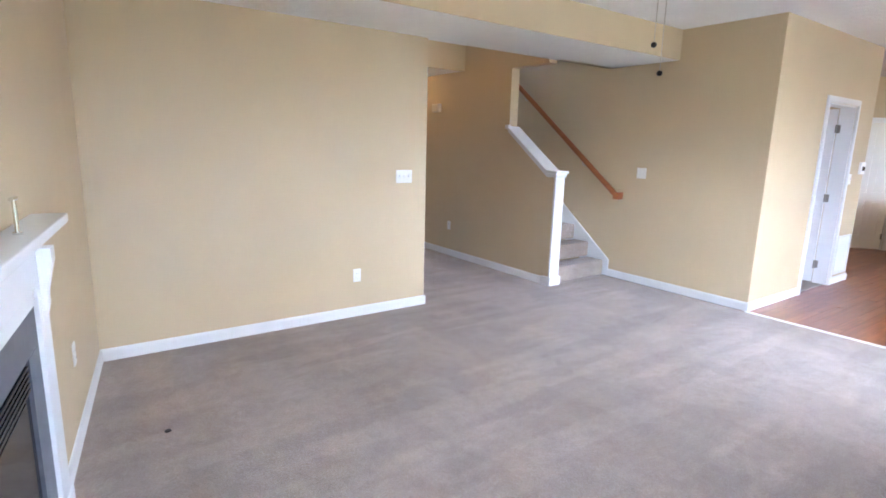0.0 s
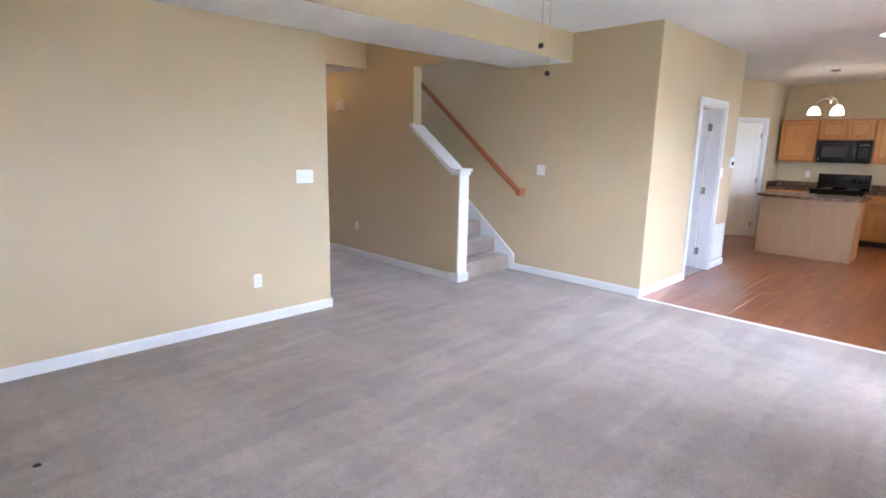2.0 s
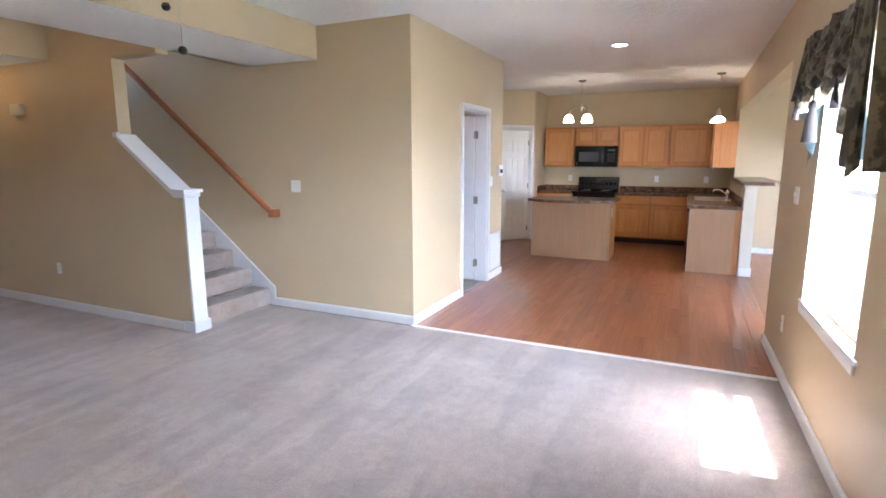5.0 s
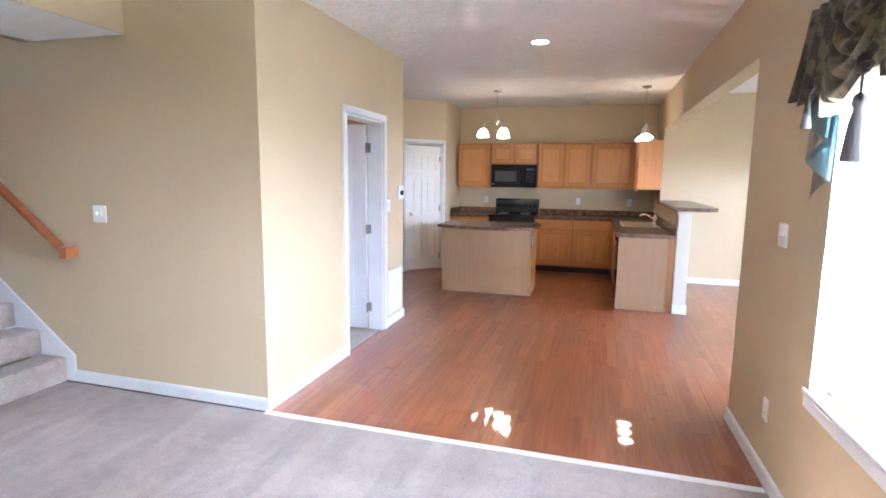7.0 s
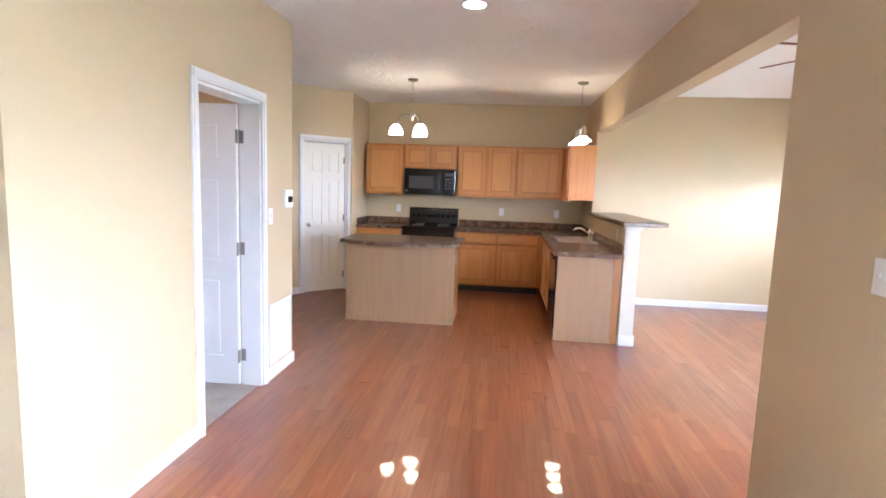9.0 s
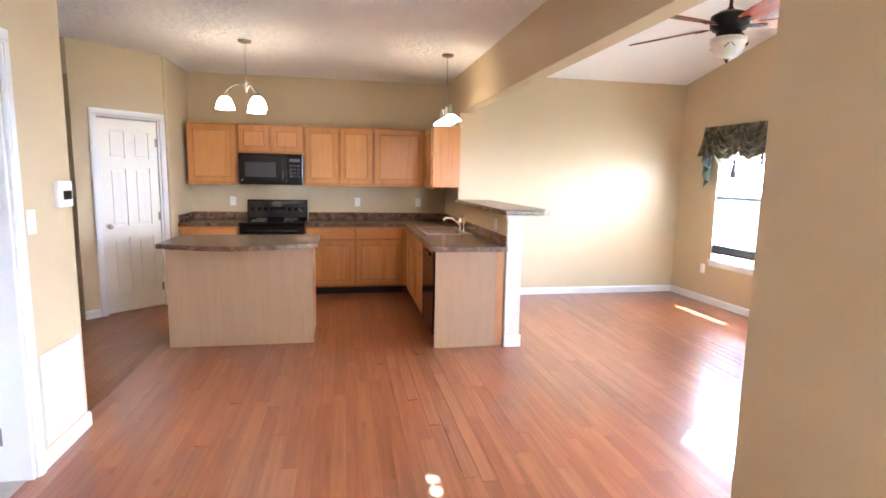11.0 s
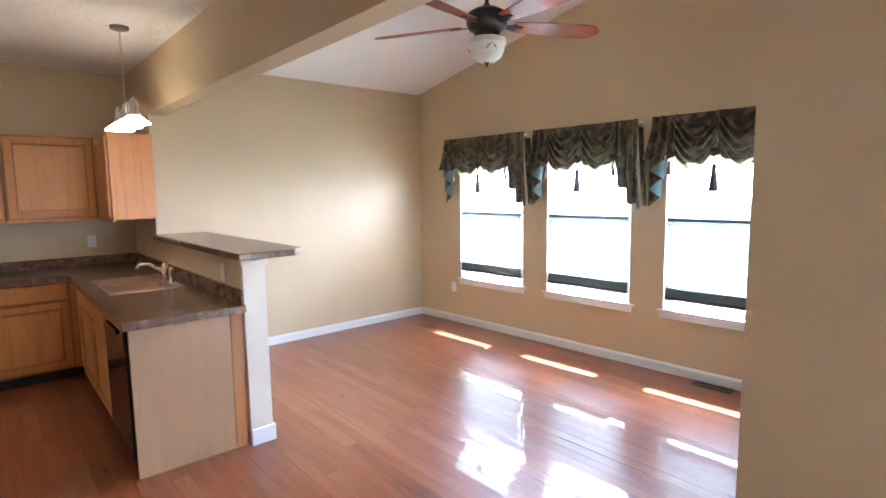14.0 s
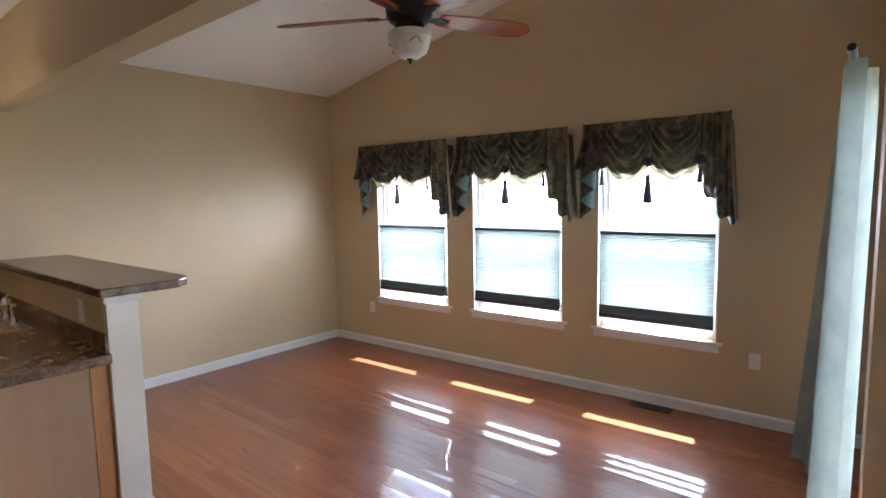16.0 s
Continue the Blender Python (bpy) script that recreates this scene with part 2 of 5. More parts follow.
VALANCE = cloth("olive_damask", (0.12, 0.092, 0.05), 0.045, 0.0, 0.36)
vd = ramp(VALANCE, noise_tex(VALANCE, 15, 3, (1, 1, 0.8), 0.6), [(0.44, (0.026, 0.019, 0.011)), (0.50, (0.060, 0.046, 0.027)), (0.55, (0.14, 0.112, 0.068))])
base(VALANCE, vd)
bump(VALANCE, noise_tex(VALANCE, 300, 2), 0.25, 0.002)
LINING = cloth("teal_satin_lining", (0.18, 0.29, 0.31), 0.18, 0.0, 0.3)
HEM = cloth("champagne_satin_hem", (0.42, 0.37, 0.25), 0.4, 0.0, 0.3)
TASSEL = mat("dark_tassel_thread", (0.045, 0.035, 0.03), 0.8)
bump(TASSEL, noise_tex(TASSEL, 120, 2, (1, 1, 0.1)), 0.8, 0.004)
SHADE = cloth("pale_green_cellular_shade", (0.40, 0.47, 0.45), 0.17)
# same fabric; light lost in its stacked layers is put into the colour
GATHER = cloth("gathered_shade_pleats", (0.14, 0.20, 0.20), 0.10)
SHEER = cloth("pale_blue_sheer", (0.32, 0.38, 0.37), 0.16, 0.08)
sb = ramp(SHEER, noise_tex(SHEER, 9, 3, (1, 3, 1)), [(0.35, (0.27, 0.34, 0.34)), (0.65, (0.38, 0.44, 0.42))])
base(SHEER, sb)
# glowing stand-in for the bright sky, lights the rooms through the windows
SKYGLOW = mat("bright_sky_backdrop", (0.9, 0.95, 1.0), 1.0)
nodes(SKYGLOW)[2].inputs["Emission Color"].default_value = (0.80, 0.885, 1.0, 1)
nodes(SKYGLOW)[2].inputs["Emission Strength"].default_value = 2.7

# ---- mesh helpers ----


def add_box(bm, lo, hi, bevel=0.0):
    mid = [(a + b) / 2 for a, b in zip(lo, hi)]
    size = [abs(b - a) for a, b in zip(lo, hi)]
    geom = bmesh.ops.create_cube(bm, size=1.0, matrix=Matrix.Translation(mid) @ Matrix.Diagonal((*size, 1)))
    if bevel:
        edges = list({e for v in geom["verts"] for e in v.link_edges})
        bmesh.ops.bevel(bm, geom=edges, offset=min(bevel, min(size) * 0.45), segments=2, affect="EDGES", profile=0.6)


def add_tube(bm, points, radius, sides=10):
    rings = []
    for i, p in enumerate(points):
        p = Vector(p)
        a, b = Vector(points[max(i - 1, 0)]), Vector(points[min(i + 1, len(points) - 1)])
        q = (b - a).to_track_quat("Z", "Y")
        r = radius[i] if isinstance(radius, (list, tuple)) else radius
        rings.append([bm.verts.new(p + q @ Vector((r * math.cos(k * math.tau / sides), r * math.sin(k * math.tau / sides), 0))) for k in range(sides)])
    for a, b in zip(rings, rings[1:]):
        for k in range(sides):
            bm.faces.new((a[k], a[(k + 1) % sides], b[(k + 1) % sides], b[k]))
    bm.faces.new(rings[0][::-1])
    bm.faces.new(rings[-1])


def add_lathe(bm, profile, center=(0, 0, 0), sides=28, close=False):
    rings = []
    for r, z in profile:
        rings.append([bm.verts.new((center[0] + r * math.cos(k * math.tau / sides), center[1] + r * math.sin(k * math.tau / sides), center[2] + z)) for k in range(sides)])
    for a, b in zip(rings, rings[1:]):
        for k in range(sides):
            bm.faces.new((a[k], a[(k + 1) % sides], b[(k + 1) % sides], b[k]))
    if close:
        bm.faces.new(rings[0][::-1])
        bm.faces.new(rings[-1])


def add_prism(bm, outline, lo, hi, axis="z", bevel=0.0):
    """An outline of two coordinates, drawn out along an axis."""
    def at(p, h):
        return {"z": (p[0], p[1], h), "x": (h, p[0], p[1]), "y": (p[0], h, p[1])}[axis]
    a, b = [bm.verts.new(at(p, lo)) for p in outline], [bm.verts.new(at(p, hi)) for p in outline]
    n = len(outline)
    fs = [bm.faces.new(a[::-1]), bm.faces.new(b)] + [bm.faces.new((a[i], a[(i + 1) % n], b[(i + 1) % n], b[i])) for i in range(n)]
    if bevel:
        bmesh.ops.bevel(bm, geom=list({e for f in fs for e in f.edges}), offset=bevel, segments=2, affect="EDGES", profile=0.6)


def link(name, bm, material, smooth=False):
    bmesh.ops.recalc_face_normals(bm, faces=bm.faces[:])
    me = bpy.data.meshes.new(name)
    bm.to_mesh(me)
    bm.free()
    me.materials.append(material)
    if smooth:
        me.polygons.foreach_set("use_smooth", [True] * len(me.polygons))
        me.set_sharp_from_angle(angle=radians(40))
    return new(name, me)


def part(name, bm, material, parent, label="", smooth=False):
    ob = link(name, bm, material, smooth)
    ob.parent = parent
    if label:
        ob["label"] = label
    return ob


def box_part(name, lo, hi, material, parent, bevel=0.003, label=""):
    bm = bmesh.new()
    add_box(bm, lo, hi, bevel)
    return part(name, bm, material, parent, label)


def thing(name, m, label, category, group=""):
    ob = new(name)
    ob.empty_display_size = 0.1
    ob.matrix_world = m
    return tagged(ob, label, category, group)


def setting(name, boxes, material, label, category, bevel=0.0):
    bm = bmesh.new()
    for lo, hi in boxes:
        add_box(bm, lo, hi, bevel)
    return tagged(link(name, bm, material), label, category, kind="structure")


# ---- the plan, in metres ----
CEILING, SOFFIT = 2.745, 2.445
STAIR_X, HALL_Y, LEFT_Y, RIGHT_Y = 5.38, 2.625, 4.445, -0.283
LEFT_END, HALL_END, KNEE_X = 2.79, 7.885, 4.375
BACK_X, FAR_X, SUN_Y, SUN_X = 11.88, 11.03, -3.32, 6.13
OPEN_X, OPEN_Z = 6.178, 2.28
EAVE, RIDGE, RIDGE_X = 2.755, 3.285, 8.665
TH = 0.13
SUNW = pose(FAR_X, SUN_Y, 0, 0, 0, 2.2) @ pose(-FAR_X, -SUN_Y, 0)  # the window wall stands a little askew
LIVW = pose(OPEN_X, RIGHT_Y, 0, 0, 0, 1.4) @ pose(-OPEN_X, -RIGHT_Y, 0)  # so does the living room's window wall
WEST = pose(0.143, 4.445, 0, 0, 0, -97.5)  # x runs along the fireplace wall, y into the room

# ---- floors, ceilings and ground ----
setting("ground", [((-300, -300, -0.5), (300, 300, -0.3))], GRASS, "green lawn round the house", "lawn")
setting("floor_carpet", [((-1.6, RIGHT_Y - TH - 0.2, -0.2), (5.345, 9.4, 0.0))], CARPET, "taupe cut-pile carpet with vacuum marks", "carpet")
setting("floor_slab", [((5.345, RIGHT_Y - TH, -0.3), (12.1, 5.4, -0.018)), ((6.05, -3.75, -0.3), (11.2, RIGHT_Y - TH, -0.018))], DARK, "dark subfloor beneath the floorboards", "floor")
setting("floor_bath", [((6.0, HALL_Y + 0.03, -0.017), (7.75, 4.4, 0.004))], BATHTILE, "beige tile floor of the small bathroom", "floor")
setting("threshold", [((5.325, RIGHT_Y, -0.01), (5.365, HALL_Y, 0.008))], STRIP, "thin metal strip where carpet meets wood, bright reflection in its colour", "threshold", 0.003)
setting("ceiling", [((-1.6, RIGHT_Y - TH - 0.2, CEILING), (STAIR_X, 3.615, CEILING + 0.1)), ((STAIR_X, RIGHT_Y - TH, CEILING), (12.1, HALL_Y + TH, CEILING + 0.1)),
                    ((HALL_END - TH, HALL_Y + TH, CEILING), (12.1, 5.4, CEILING + 0.1))], CEIL, "white ceiling with knocked-down plaster texture", "ceiling")
setting("ceiling_soffit", [((-1.6, 3.623, SOFFIT), (STAIR_X, 4.50, SOFFIT + 0.06))], CEIL, "white textured underside of the dropped beam", "ceiling")
setting("beam_living", [((-1.6, 3.615, SOFFIT), (STAIR_X, 3.623, CEILING)), ((-1.6, 3.623, SOFFIT + 0.06), (STAIR_X, 4.50, CEILING + 0.1))], WALL, "tan painted dropped beam across the living room", "beam")
setting("ceiling_hall", [((1.5, 4.50, CEILING + 0.02), (KNEE_X, 6.0, CEILING + 0.1)), ((1.5, 6.0, 2.46), (KNEE_X + 0.12, 9.4, 2.52))], CEIL, "white textured hall ceiling", "ceiling")
setting("beam_hall", [((1.5, 5.97, 2.45), (KNEE_X, 6.0, CEILING + 0.05))], WALL, "tan header across the hall", "beam")
setting("ceiling_stair", [((KNEE_X, 4.45, 5.2), (STAIR_X + TH, 9.4, 5.3))], CEIL, "white ceiling high above the stairs", "ceiling")

# ---- walls ----
w = setting("wall_west", [((-0.2, -TH, 0), (5.4, 0, CEILING))], WALL, "tan painted fireplace wall", "wall")
w.matrix_world = WEST
setting("wall_left", [((-0.2, LEFT_Y, 0), (LEFT_END, LEFT_Y + TH, SOFFIT))], WALL, "tan painted living room wall ending at the hall", "wall")
setting("wall_stair", [((STAIR_X, HALL_Y, 0), (STAIR_X + TH, 9.4, 5.2))], WALL, "tan painted wall along the carpeted stairs", "wall")
setting("wall_hall", [((STAIR_X + TH, HALL_Y, 0), (6.545, HALL_Y + TH, CEILING)), ((6.545, HALL_Y, 2.06), (7.33, HALL_Y + TH, CEILING)),
                      ((7.33, HALL_Y, 0), (HALL_END, HALL_Y + TH, CEILING)), ((HALL_END - TH, HALL_Y + TH, 0), (HALL_END, 5.3, CEILING))], WALL, "tan painted wall with the bathroom doorway", "wall")
setting("wall_bath", [((STAIR_X + TH, 4.4, 0), (HALL_END - TH, 4.5, CEILING)), ((5.95, HALL_Y + TH, 0), (6.05, 4.4, CEILING)), ((6.05, HALL_Y + TH, CEILING - 0.2), (HALL_END - TH, 4.5, CEILING - 0.15))], WALL, "tan painted bathroom walls", "wall")
# window wall of the living room, with the wide opening to the sunroom
WIN_L = (3.96, 5.03, 0.665, 2.1)
R0, R1 = RIGHT_Y - TH, RIGHT_Y
setting("wall_right", [((-1.6, R0, 0), (0.9, R1, CEILING)), ((0.9, R0, 0), (1.7, R1, 0.665)), ((0.9, R0, 2.1), (1.7, R1, CEILING)), ((1.7, R0, 0), (WIN_L[0], R1, CEILING)), ((WIN_L[0], R0, 0), (WIN_L[1], R1, WIN_L[2])),
                       ((WIN_L[0], R0, WIN_L[3]), (WIN_L[1], R1, CEILING)), ((WIN_L[1], R0, 0), (OPEN_X, R1, CEILING))], WALL, "tan painted wall with the living room windows", "wall").matrix_world = LIVW
setting("beam_opening", [((OPEN_X, R0, OPEN_Z), (FAR_X, R1, CEILING + 0.55)), ((FAR_X, R0, 0), (BACK_X, R1, CEILING))], WALL, "tan painted beam over the wide sunroom opening", "beam")
setting("wall_back", [((BACK_X, R0, 0), (BACK_X + TH, 5.4, CEILING))], WALL, "tan painted kitchen back wall", "wall")
setting("wall_far", [((FAR_X, SUN_Y - TH, 0), (FAR_X + TH, R0, EAVE + 0.02))], WALL, "pale tan painted end wall of the sunroom", "wall")
WIN_S = [(7.015, 7.895), (8.195, 9.095), (9.395, 10.32)]
WZ0, WZ1 = 0.55, 2.045
bxs, px = [], SUN_X - TH
for a, b in WIN_S:
    bxs += [((px, SUN_Y - TH, 0), (a, SUN_Y, EAVE)), ((a, SUN_Y - TH, 0), (b, SUN_Y, WZ0)), ((a, SUN_Y - TH, WZ1), (b, SUN_Y, EAVE))]
    px = b
bxs += [((px, SUN_Y - TH, 0), (FAR_X, SUN_Y, EAVE))]
setting("wall_windows", bxs, WALL, "tan painted gable wall with three windows", "wall").matrix_world = SUNW
bm = bmesh.new()
add_prism(bm, [(SUN_X - TH, EAVE), (FAR_X + TH, EAVE), (RIDGE_X, RIDGE + 0.03)], SUN_Y - TH, SUN_Y, "y")
tagged(link("wall_gable", bm, WALL), "tan painted gable above the windows", "wall", kind="structure").matrix_world = SUNW
bm = bmesh.new()
for s in (SUN_X - TH, FAR_X + TH):
    add_prism(bm, [(s, EAVE - 0.03), (RIDGE_X, RIDGE), (RIDGE_X, RIDGE + 0.1), (s, EAVE + 0.07)], SUN_Y - 0.35, R0, "y")
tagged(link("ceiling_vault", bm, SMOOTH), "white vaulted ceiling of the sunroom", "ceiling", kind="structure")
setting("wall_curtain", [((SUN_X - TH, SUN_Y - 0.3, 0), (SUN_X, -2.85, EAVE)), ((SUN_X - TH, -2.85, 2.05), (SUN_X, -1.0, EAVE)), ((SUN_X - TH, -1.0, 0), (SUN_X, R0, EAVE))], WALL, "tan painted wall with the curtained patio door", "wall")
# pantry corner with its diagonal door wall, and the passage behind
DIAG = pose(10.37, 3.70, 0, 0, 0, -46.5)  # x runs along the diagonal, y away from the room
dw = setting("wall_pantry", [((0, 0, 0), (0.205, 0.11, CEILING)), ((0.205, 0, 2.06), (0.835, 0.11, CEILING)), ((0.835, 0, 0), (0.93, 0.11, CEILING))], WALL, "tan painted diagonal pantry wall", "wall")
dw.matrix_world = DIAG
setting("wall_pantry_side", [((10.99, 3.03, 0), (BACK_X, 3.13, CEILING))], WALL, "tan painted side of the pantry", "wall")
setting("wall_passage", [((10.37, 3.70, 2.41), (10.47, 4.75, CEILING)), ((10.37, 4.75, 0), (10.47, 5.4, CEILING)), ((HALL_END - TH, 5.3, 0), (12.1, 5.4, CEILING)), ((10.47, 3.70, 0), (11.8, 3.80, CEILING))], WALL, "tan painted walls of the back passage", "wall")
# knee wall beside the stairs
K0, K1 = KNEE_X, KNEE_X + 0.12
bm = bmesh.new()
add_prism(bm, [(4.31, 0), (7.75, 0), (7.75, 5.2), (5.075, 5.2), (5.075, 1.725), (4.42, 1.245), (4.31, 1.245)], K0, K1, "x")
tagged(link("wall_knee", bm, WALL), "tan knee wall rising beside the stairs", "wall", kind="structure")
setting("beam_stair", [((K0, 4.50, 2.41), (K1, 5.075, 5.2)), ((K1, 4.42, 2.445), (STAIR_X, 4.50, 5.2))], WALL, "tan header above the stair opening", "beam")
setting("wall_hall_end", [((1.5, 9.2, 0), (STAIR_X + TH, 9.3, 2.6)), ((1.5, LEFT_Y + TH, 0), (1.6, 9.3, CEILING)), ((K1, 9.1, 2.5), (STAIR_X, 9.2, 5.2))], WALL, "tan painted end of the hall", "wall")


# ---- baseboards ----
def baseboard(p, q, out, name="baseboard"):
    """A white board from p to q along the floor; out is its way into the room."""
    p, q, o = Vector((*p, 0)), Vector((*q, 0)), Vector((*out, 0))
    bm = bmesh.new()
    outline = [(0, 0), (0.014, 0), (0.014, 0.068), (0.009, 0.080), (0.004, 0.086), (0, 0.086)]
    rings = [[bm.verts.new(e + o * d + Vector((0, 0, h))) for d, h in outline] for e in (p, q)]
    n = len(outline)
    bm.faces.new(rings[0])
    bm.faces.new(rings[1][::-1])
    for i in range(n):
        bm.faces.new((rings[0][i], rings[0][(i + 1) % n], rings[1][(i + 1) % n], rings[1][i]))
    return tagged(link(name, bm, TRIM), "white painted baseboard", "baseboard", kind="structure")


G = 0.001
bb = baseboard((0.0, G), (1.72, G), (0, 1))
bb.matrix_world = WEST
baseboard((0.15, LEFT_Y - G), (LEFT_END + 0.014, LEFT_Y - G), (0, -1))
baseboard((LEFT_END + G, LEFT_Y), (LEFT_END + G, LEFT_Y + TH), (1, 0))
baseboard((KNEE_X - G, 4.42), (KNEE_X - G, 7.75), (-1, 0))
baseboard((STAIR_X - G, HALL_Y - 0.014), (STAIR_X - G, 4.27), (-1, 0))
baseboard((STAIR_X, HALL_Y - G), (6.48, HALL_Y - G), (0, -1))
baseboard((7.395, HALL_Y - G), (HALL_END + 0.014, HALL_Y - G), (0, -1))
baseboard((HALL_END + G, HALL_Y), (HALL_END + G, 5.3), (1, 0))
baseboard((0.4, RIGHT_Y + G), (OPEN_X + 0.014, RIGHT_Y + G), (0, 1)).matrix_world = LIVW
baseboard((OPEN_X + G, R0), (OPEN_X + G, RIGHT_Y), (1, 0))
baseboard((FAR_X - G, SUN_Y), (FAR_X - G, R0 - 0.02), (-1, 0))
baseboard((SUN_X - 0.05, SUN_Y + G), (FAR_X - 0.014, SUN_Y + G), (0, 1)).matrix_world = SUNW
bb = baseboard((0, -G), (0.145, -G), (0, -1))
bb.matrix_world = DIAG


# ---- doors ----
def casing(name, m, w, h, label, wide=0.062):
    """A door's white casing round an opening of width w and height h; x along the wall, -y into the room."""
    ob = thing(name, m, label, "door casing")
    ob["kind"] = "structure"
    for nm, lo, hi in (("jamb_trim", (-wide, -0.018, 0), (0, -0.001, h)), ("jamb_trim", (w, -0.018, 0), (w + wide, -0.001, h)), ("head_trim", (-wide, -0.018, h), (w + wide, -0.001, h + wide))):
        box_part(nm, lo, hi, TRIM, ob, 0.006)
        x0, z0, x1, z1 = lo[0] + 0.012, lo[2] + (0.012 if nm == "head_trim" else 0), hi[0] - 0.012, hi[2] - (0.012 if nm == "head_trim" else 0)
        box_part("moulding", (x0, -0.024, z0), (x1, -0.017, z1), TRIM, ob, 0.003)
    for lo, hi in (((0.001, -0.001, 0), (0.02, 0.15, h)), ((w - 0.02, -0.001, 0), (w - 0.001, 0.15, h)), ((0.02, -0.001, h - 0.02), (w - 0.02, 0.15, h - 0.001))):
        box_part("door_jamb", lo, hi, TRIM, ob, 0.002)
    return ob


def panel_door(name, m, w, h, label, knob_x, hinge_x, material=DOORP, knob=True, swung=False):
    """A six-panel door; its hinge edge and knob at given x, faces along -y and +y, 35 mm thick."""
    ob = thing(name, m, label, "door")
    ob["kind"] = "structure"
    s, mid = 0.11 * w / 0.71, w / 2
    zs = [(0.22, 0.80), (0.93, h - 0.50), (h - 0.40, h - 0.12)]
    bm = bmesh.new()
    add_box(bm, (0, 0.010, 0.008), (w, 0.025, h))
    xs = [(s, mid - s * 0.45), (mid + s * 0.45, w - s)]
    for y0, y1 in ((0.0, 0.0099), (0.0251, 0.035)):
        for a, b in ((0, s), (mid - s * 0.45, mid + s * 0.45), (w - s, w)):
            add_box(bm, (a, y0, 0.008), (b, y1, h))
        for c, d in xs:
            for z0, z1 in ((0.008, zs[0][0]), (zs[0][1], zs[1][0]), (zs[1][1], zs[2][0]), (zs[2][1], h)):
                add_box(bm, (c, y0, z0), (d, y1, z1))
    leaf = part("leaf", bm, material, ob)
    for c, d in xs:
        for z0, z1 in zs:
            bm = bmesh.new()
            for y0, y1 in ((0.003, 0.0105), (0.0245, 0.032)):
                add_box(bm, (c + 0.025, y0, z0 + 0.025), (d - 0.025, y1, z1 - 0.025), 0.004)
            part("panel", bm, material, ob)
    if knob:
        for side, y in ((-1, 0.0), (1, 0.035)):
            bm = bmesh.new()
            add_lathe(bm, [(0.03, 0), (0.03, 0.006), (0.012, 0.01), (0.012, 0.03), (0.024, 0.04), (0.026, 0.052), (0.018, 0.062), (0.001, 0.064)], (0, 0, 0), 16)
            k = part("knob", bm, NICKEL, ob, "brushed nickel door knob", True)
            k.matrix_basis = Matrix.Translation((knob_x, y, 0.93)) @ Euler((radians(90 * (1 if side < 0 else -1)), 0, 0)).to_matrix().to_4x4()
    for z in (0.22, h / 2, h - 0.22):
        bm = bmesh.new()
        add_box(bm, (hinge_x - 0.022, -0.003, z - 0.045), (hinge_x + 0.022, 0.002, z + 0.045), 0.001)
        add_tube(bm, [(hinge_x + math.copysign(0.018, hinge_x - w / 2), -0.006, z - 0.048), (hinge_x + math.copysign(0.018, hinge_x - w / 2), -0.006, z + 0.048)], 0.006, 8)
        if swung:
            bm.clear()
            add_box(bm, (-0.004, -0.005, z - 0.045), (-0.001, 0.036, z + 0.045), 0.001)
            add_box(bm, (-0.036, -0.0075, z - 0.045), (-0.003, -0.0050, z + 0.045), 0.0008)
            add_tube(bm, [(-0.006, 0.041, z - 0.048), (-0.006, 0.041, z + 0.048)], 0.007, 8)
        part("hinge", bm, HINGE, ob, "satin nickel hinge")
    return ob


casing("door_casing", pose(6.545, HALL_Y, 0), 0.785, 2.06, "white casing of the bathroom doorway")
panel_door("door_1", pose(7.302, HALL_Y + 0.152, 0.012, 0, 0, 92), 0.74, 2.02, "white six-panel bathroom door standing open", 0.68, 0.0, TRIM, True, True)
casing("door_casing", DIAG @ pose(0.205, 0, 0), 0.63, 2.06, "white casing of the pantry door", 0.058)
panel_door("door_2", DIAG @ pose(0.227, 0.02, 0), 0.586, 2.03, "closed white six-panel pantry door", 0.06, 0.586)
panel_door("door_3", pose(4.58, 9.14, 0), 0.8, 2.03, "closed pale front door at the hall's end", 0.06, 0.8)

# ---- knee wall trim, stairs and rail ----
kt = thing("knee_wall_trim", pose(0, 0, 0), "white painted cap and end post of the knee wall", "trim")
kt["kind"] = "structure"
box_part("end_board", (K0 - 0.012, 4.285, 0), (K1 + 0.012, 4.309, 1.225), TRIM, kt, 0.004)
box_part("plinth", (K0 - 0.028, 4.265, 0), (K1 + 0.028, 4.40, 0.10), TRIM, kt, 0.006)
box_part("side_board", (K0 - 0.010, 4.309, 0.1), (K0 - 0.001, 4.42, 1.225), WALL, kt, 0.002)
box_part("cap_moulding", (K0 - 0.026, 4.27, 1.205), (K1 + 0.026, 4.42, 1.246), TRIM, kt, 0.012)
bm = bmesh.new()
cap = [(4.255, 1.247), (4.415, 1.247), (5.075, 1.727), (5.075, 1.757), (4.41, 1.275), (4.255, 1.275)]
add_prism(bm, cap, K0 - 0.04, K1 + 0.04, "x", 0.005)
part("cap_board", bm, TRIM, kt)
bm = bmesh.new()
add_prism(bm, [(4.425, 1.215), (5.075, 1.69), (5.075, 1.725), (4.42, 1.245)], K0 - 0.02, K0 - 0.001, "x", 0.003)
part("cap_fascia", bm, TRIM, kt)
box_part("return_board", (K0 - 0.04, 5.05, 1.725), (K0 - 0.001, 5.105, 1.77), TRIM, kt, 0.003)

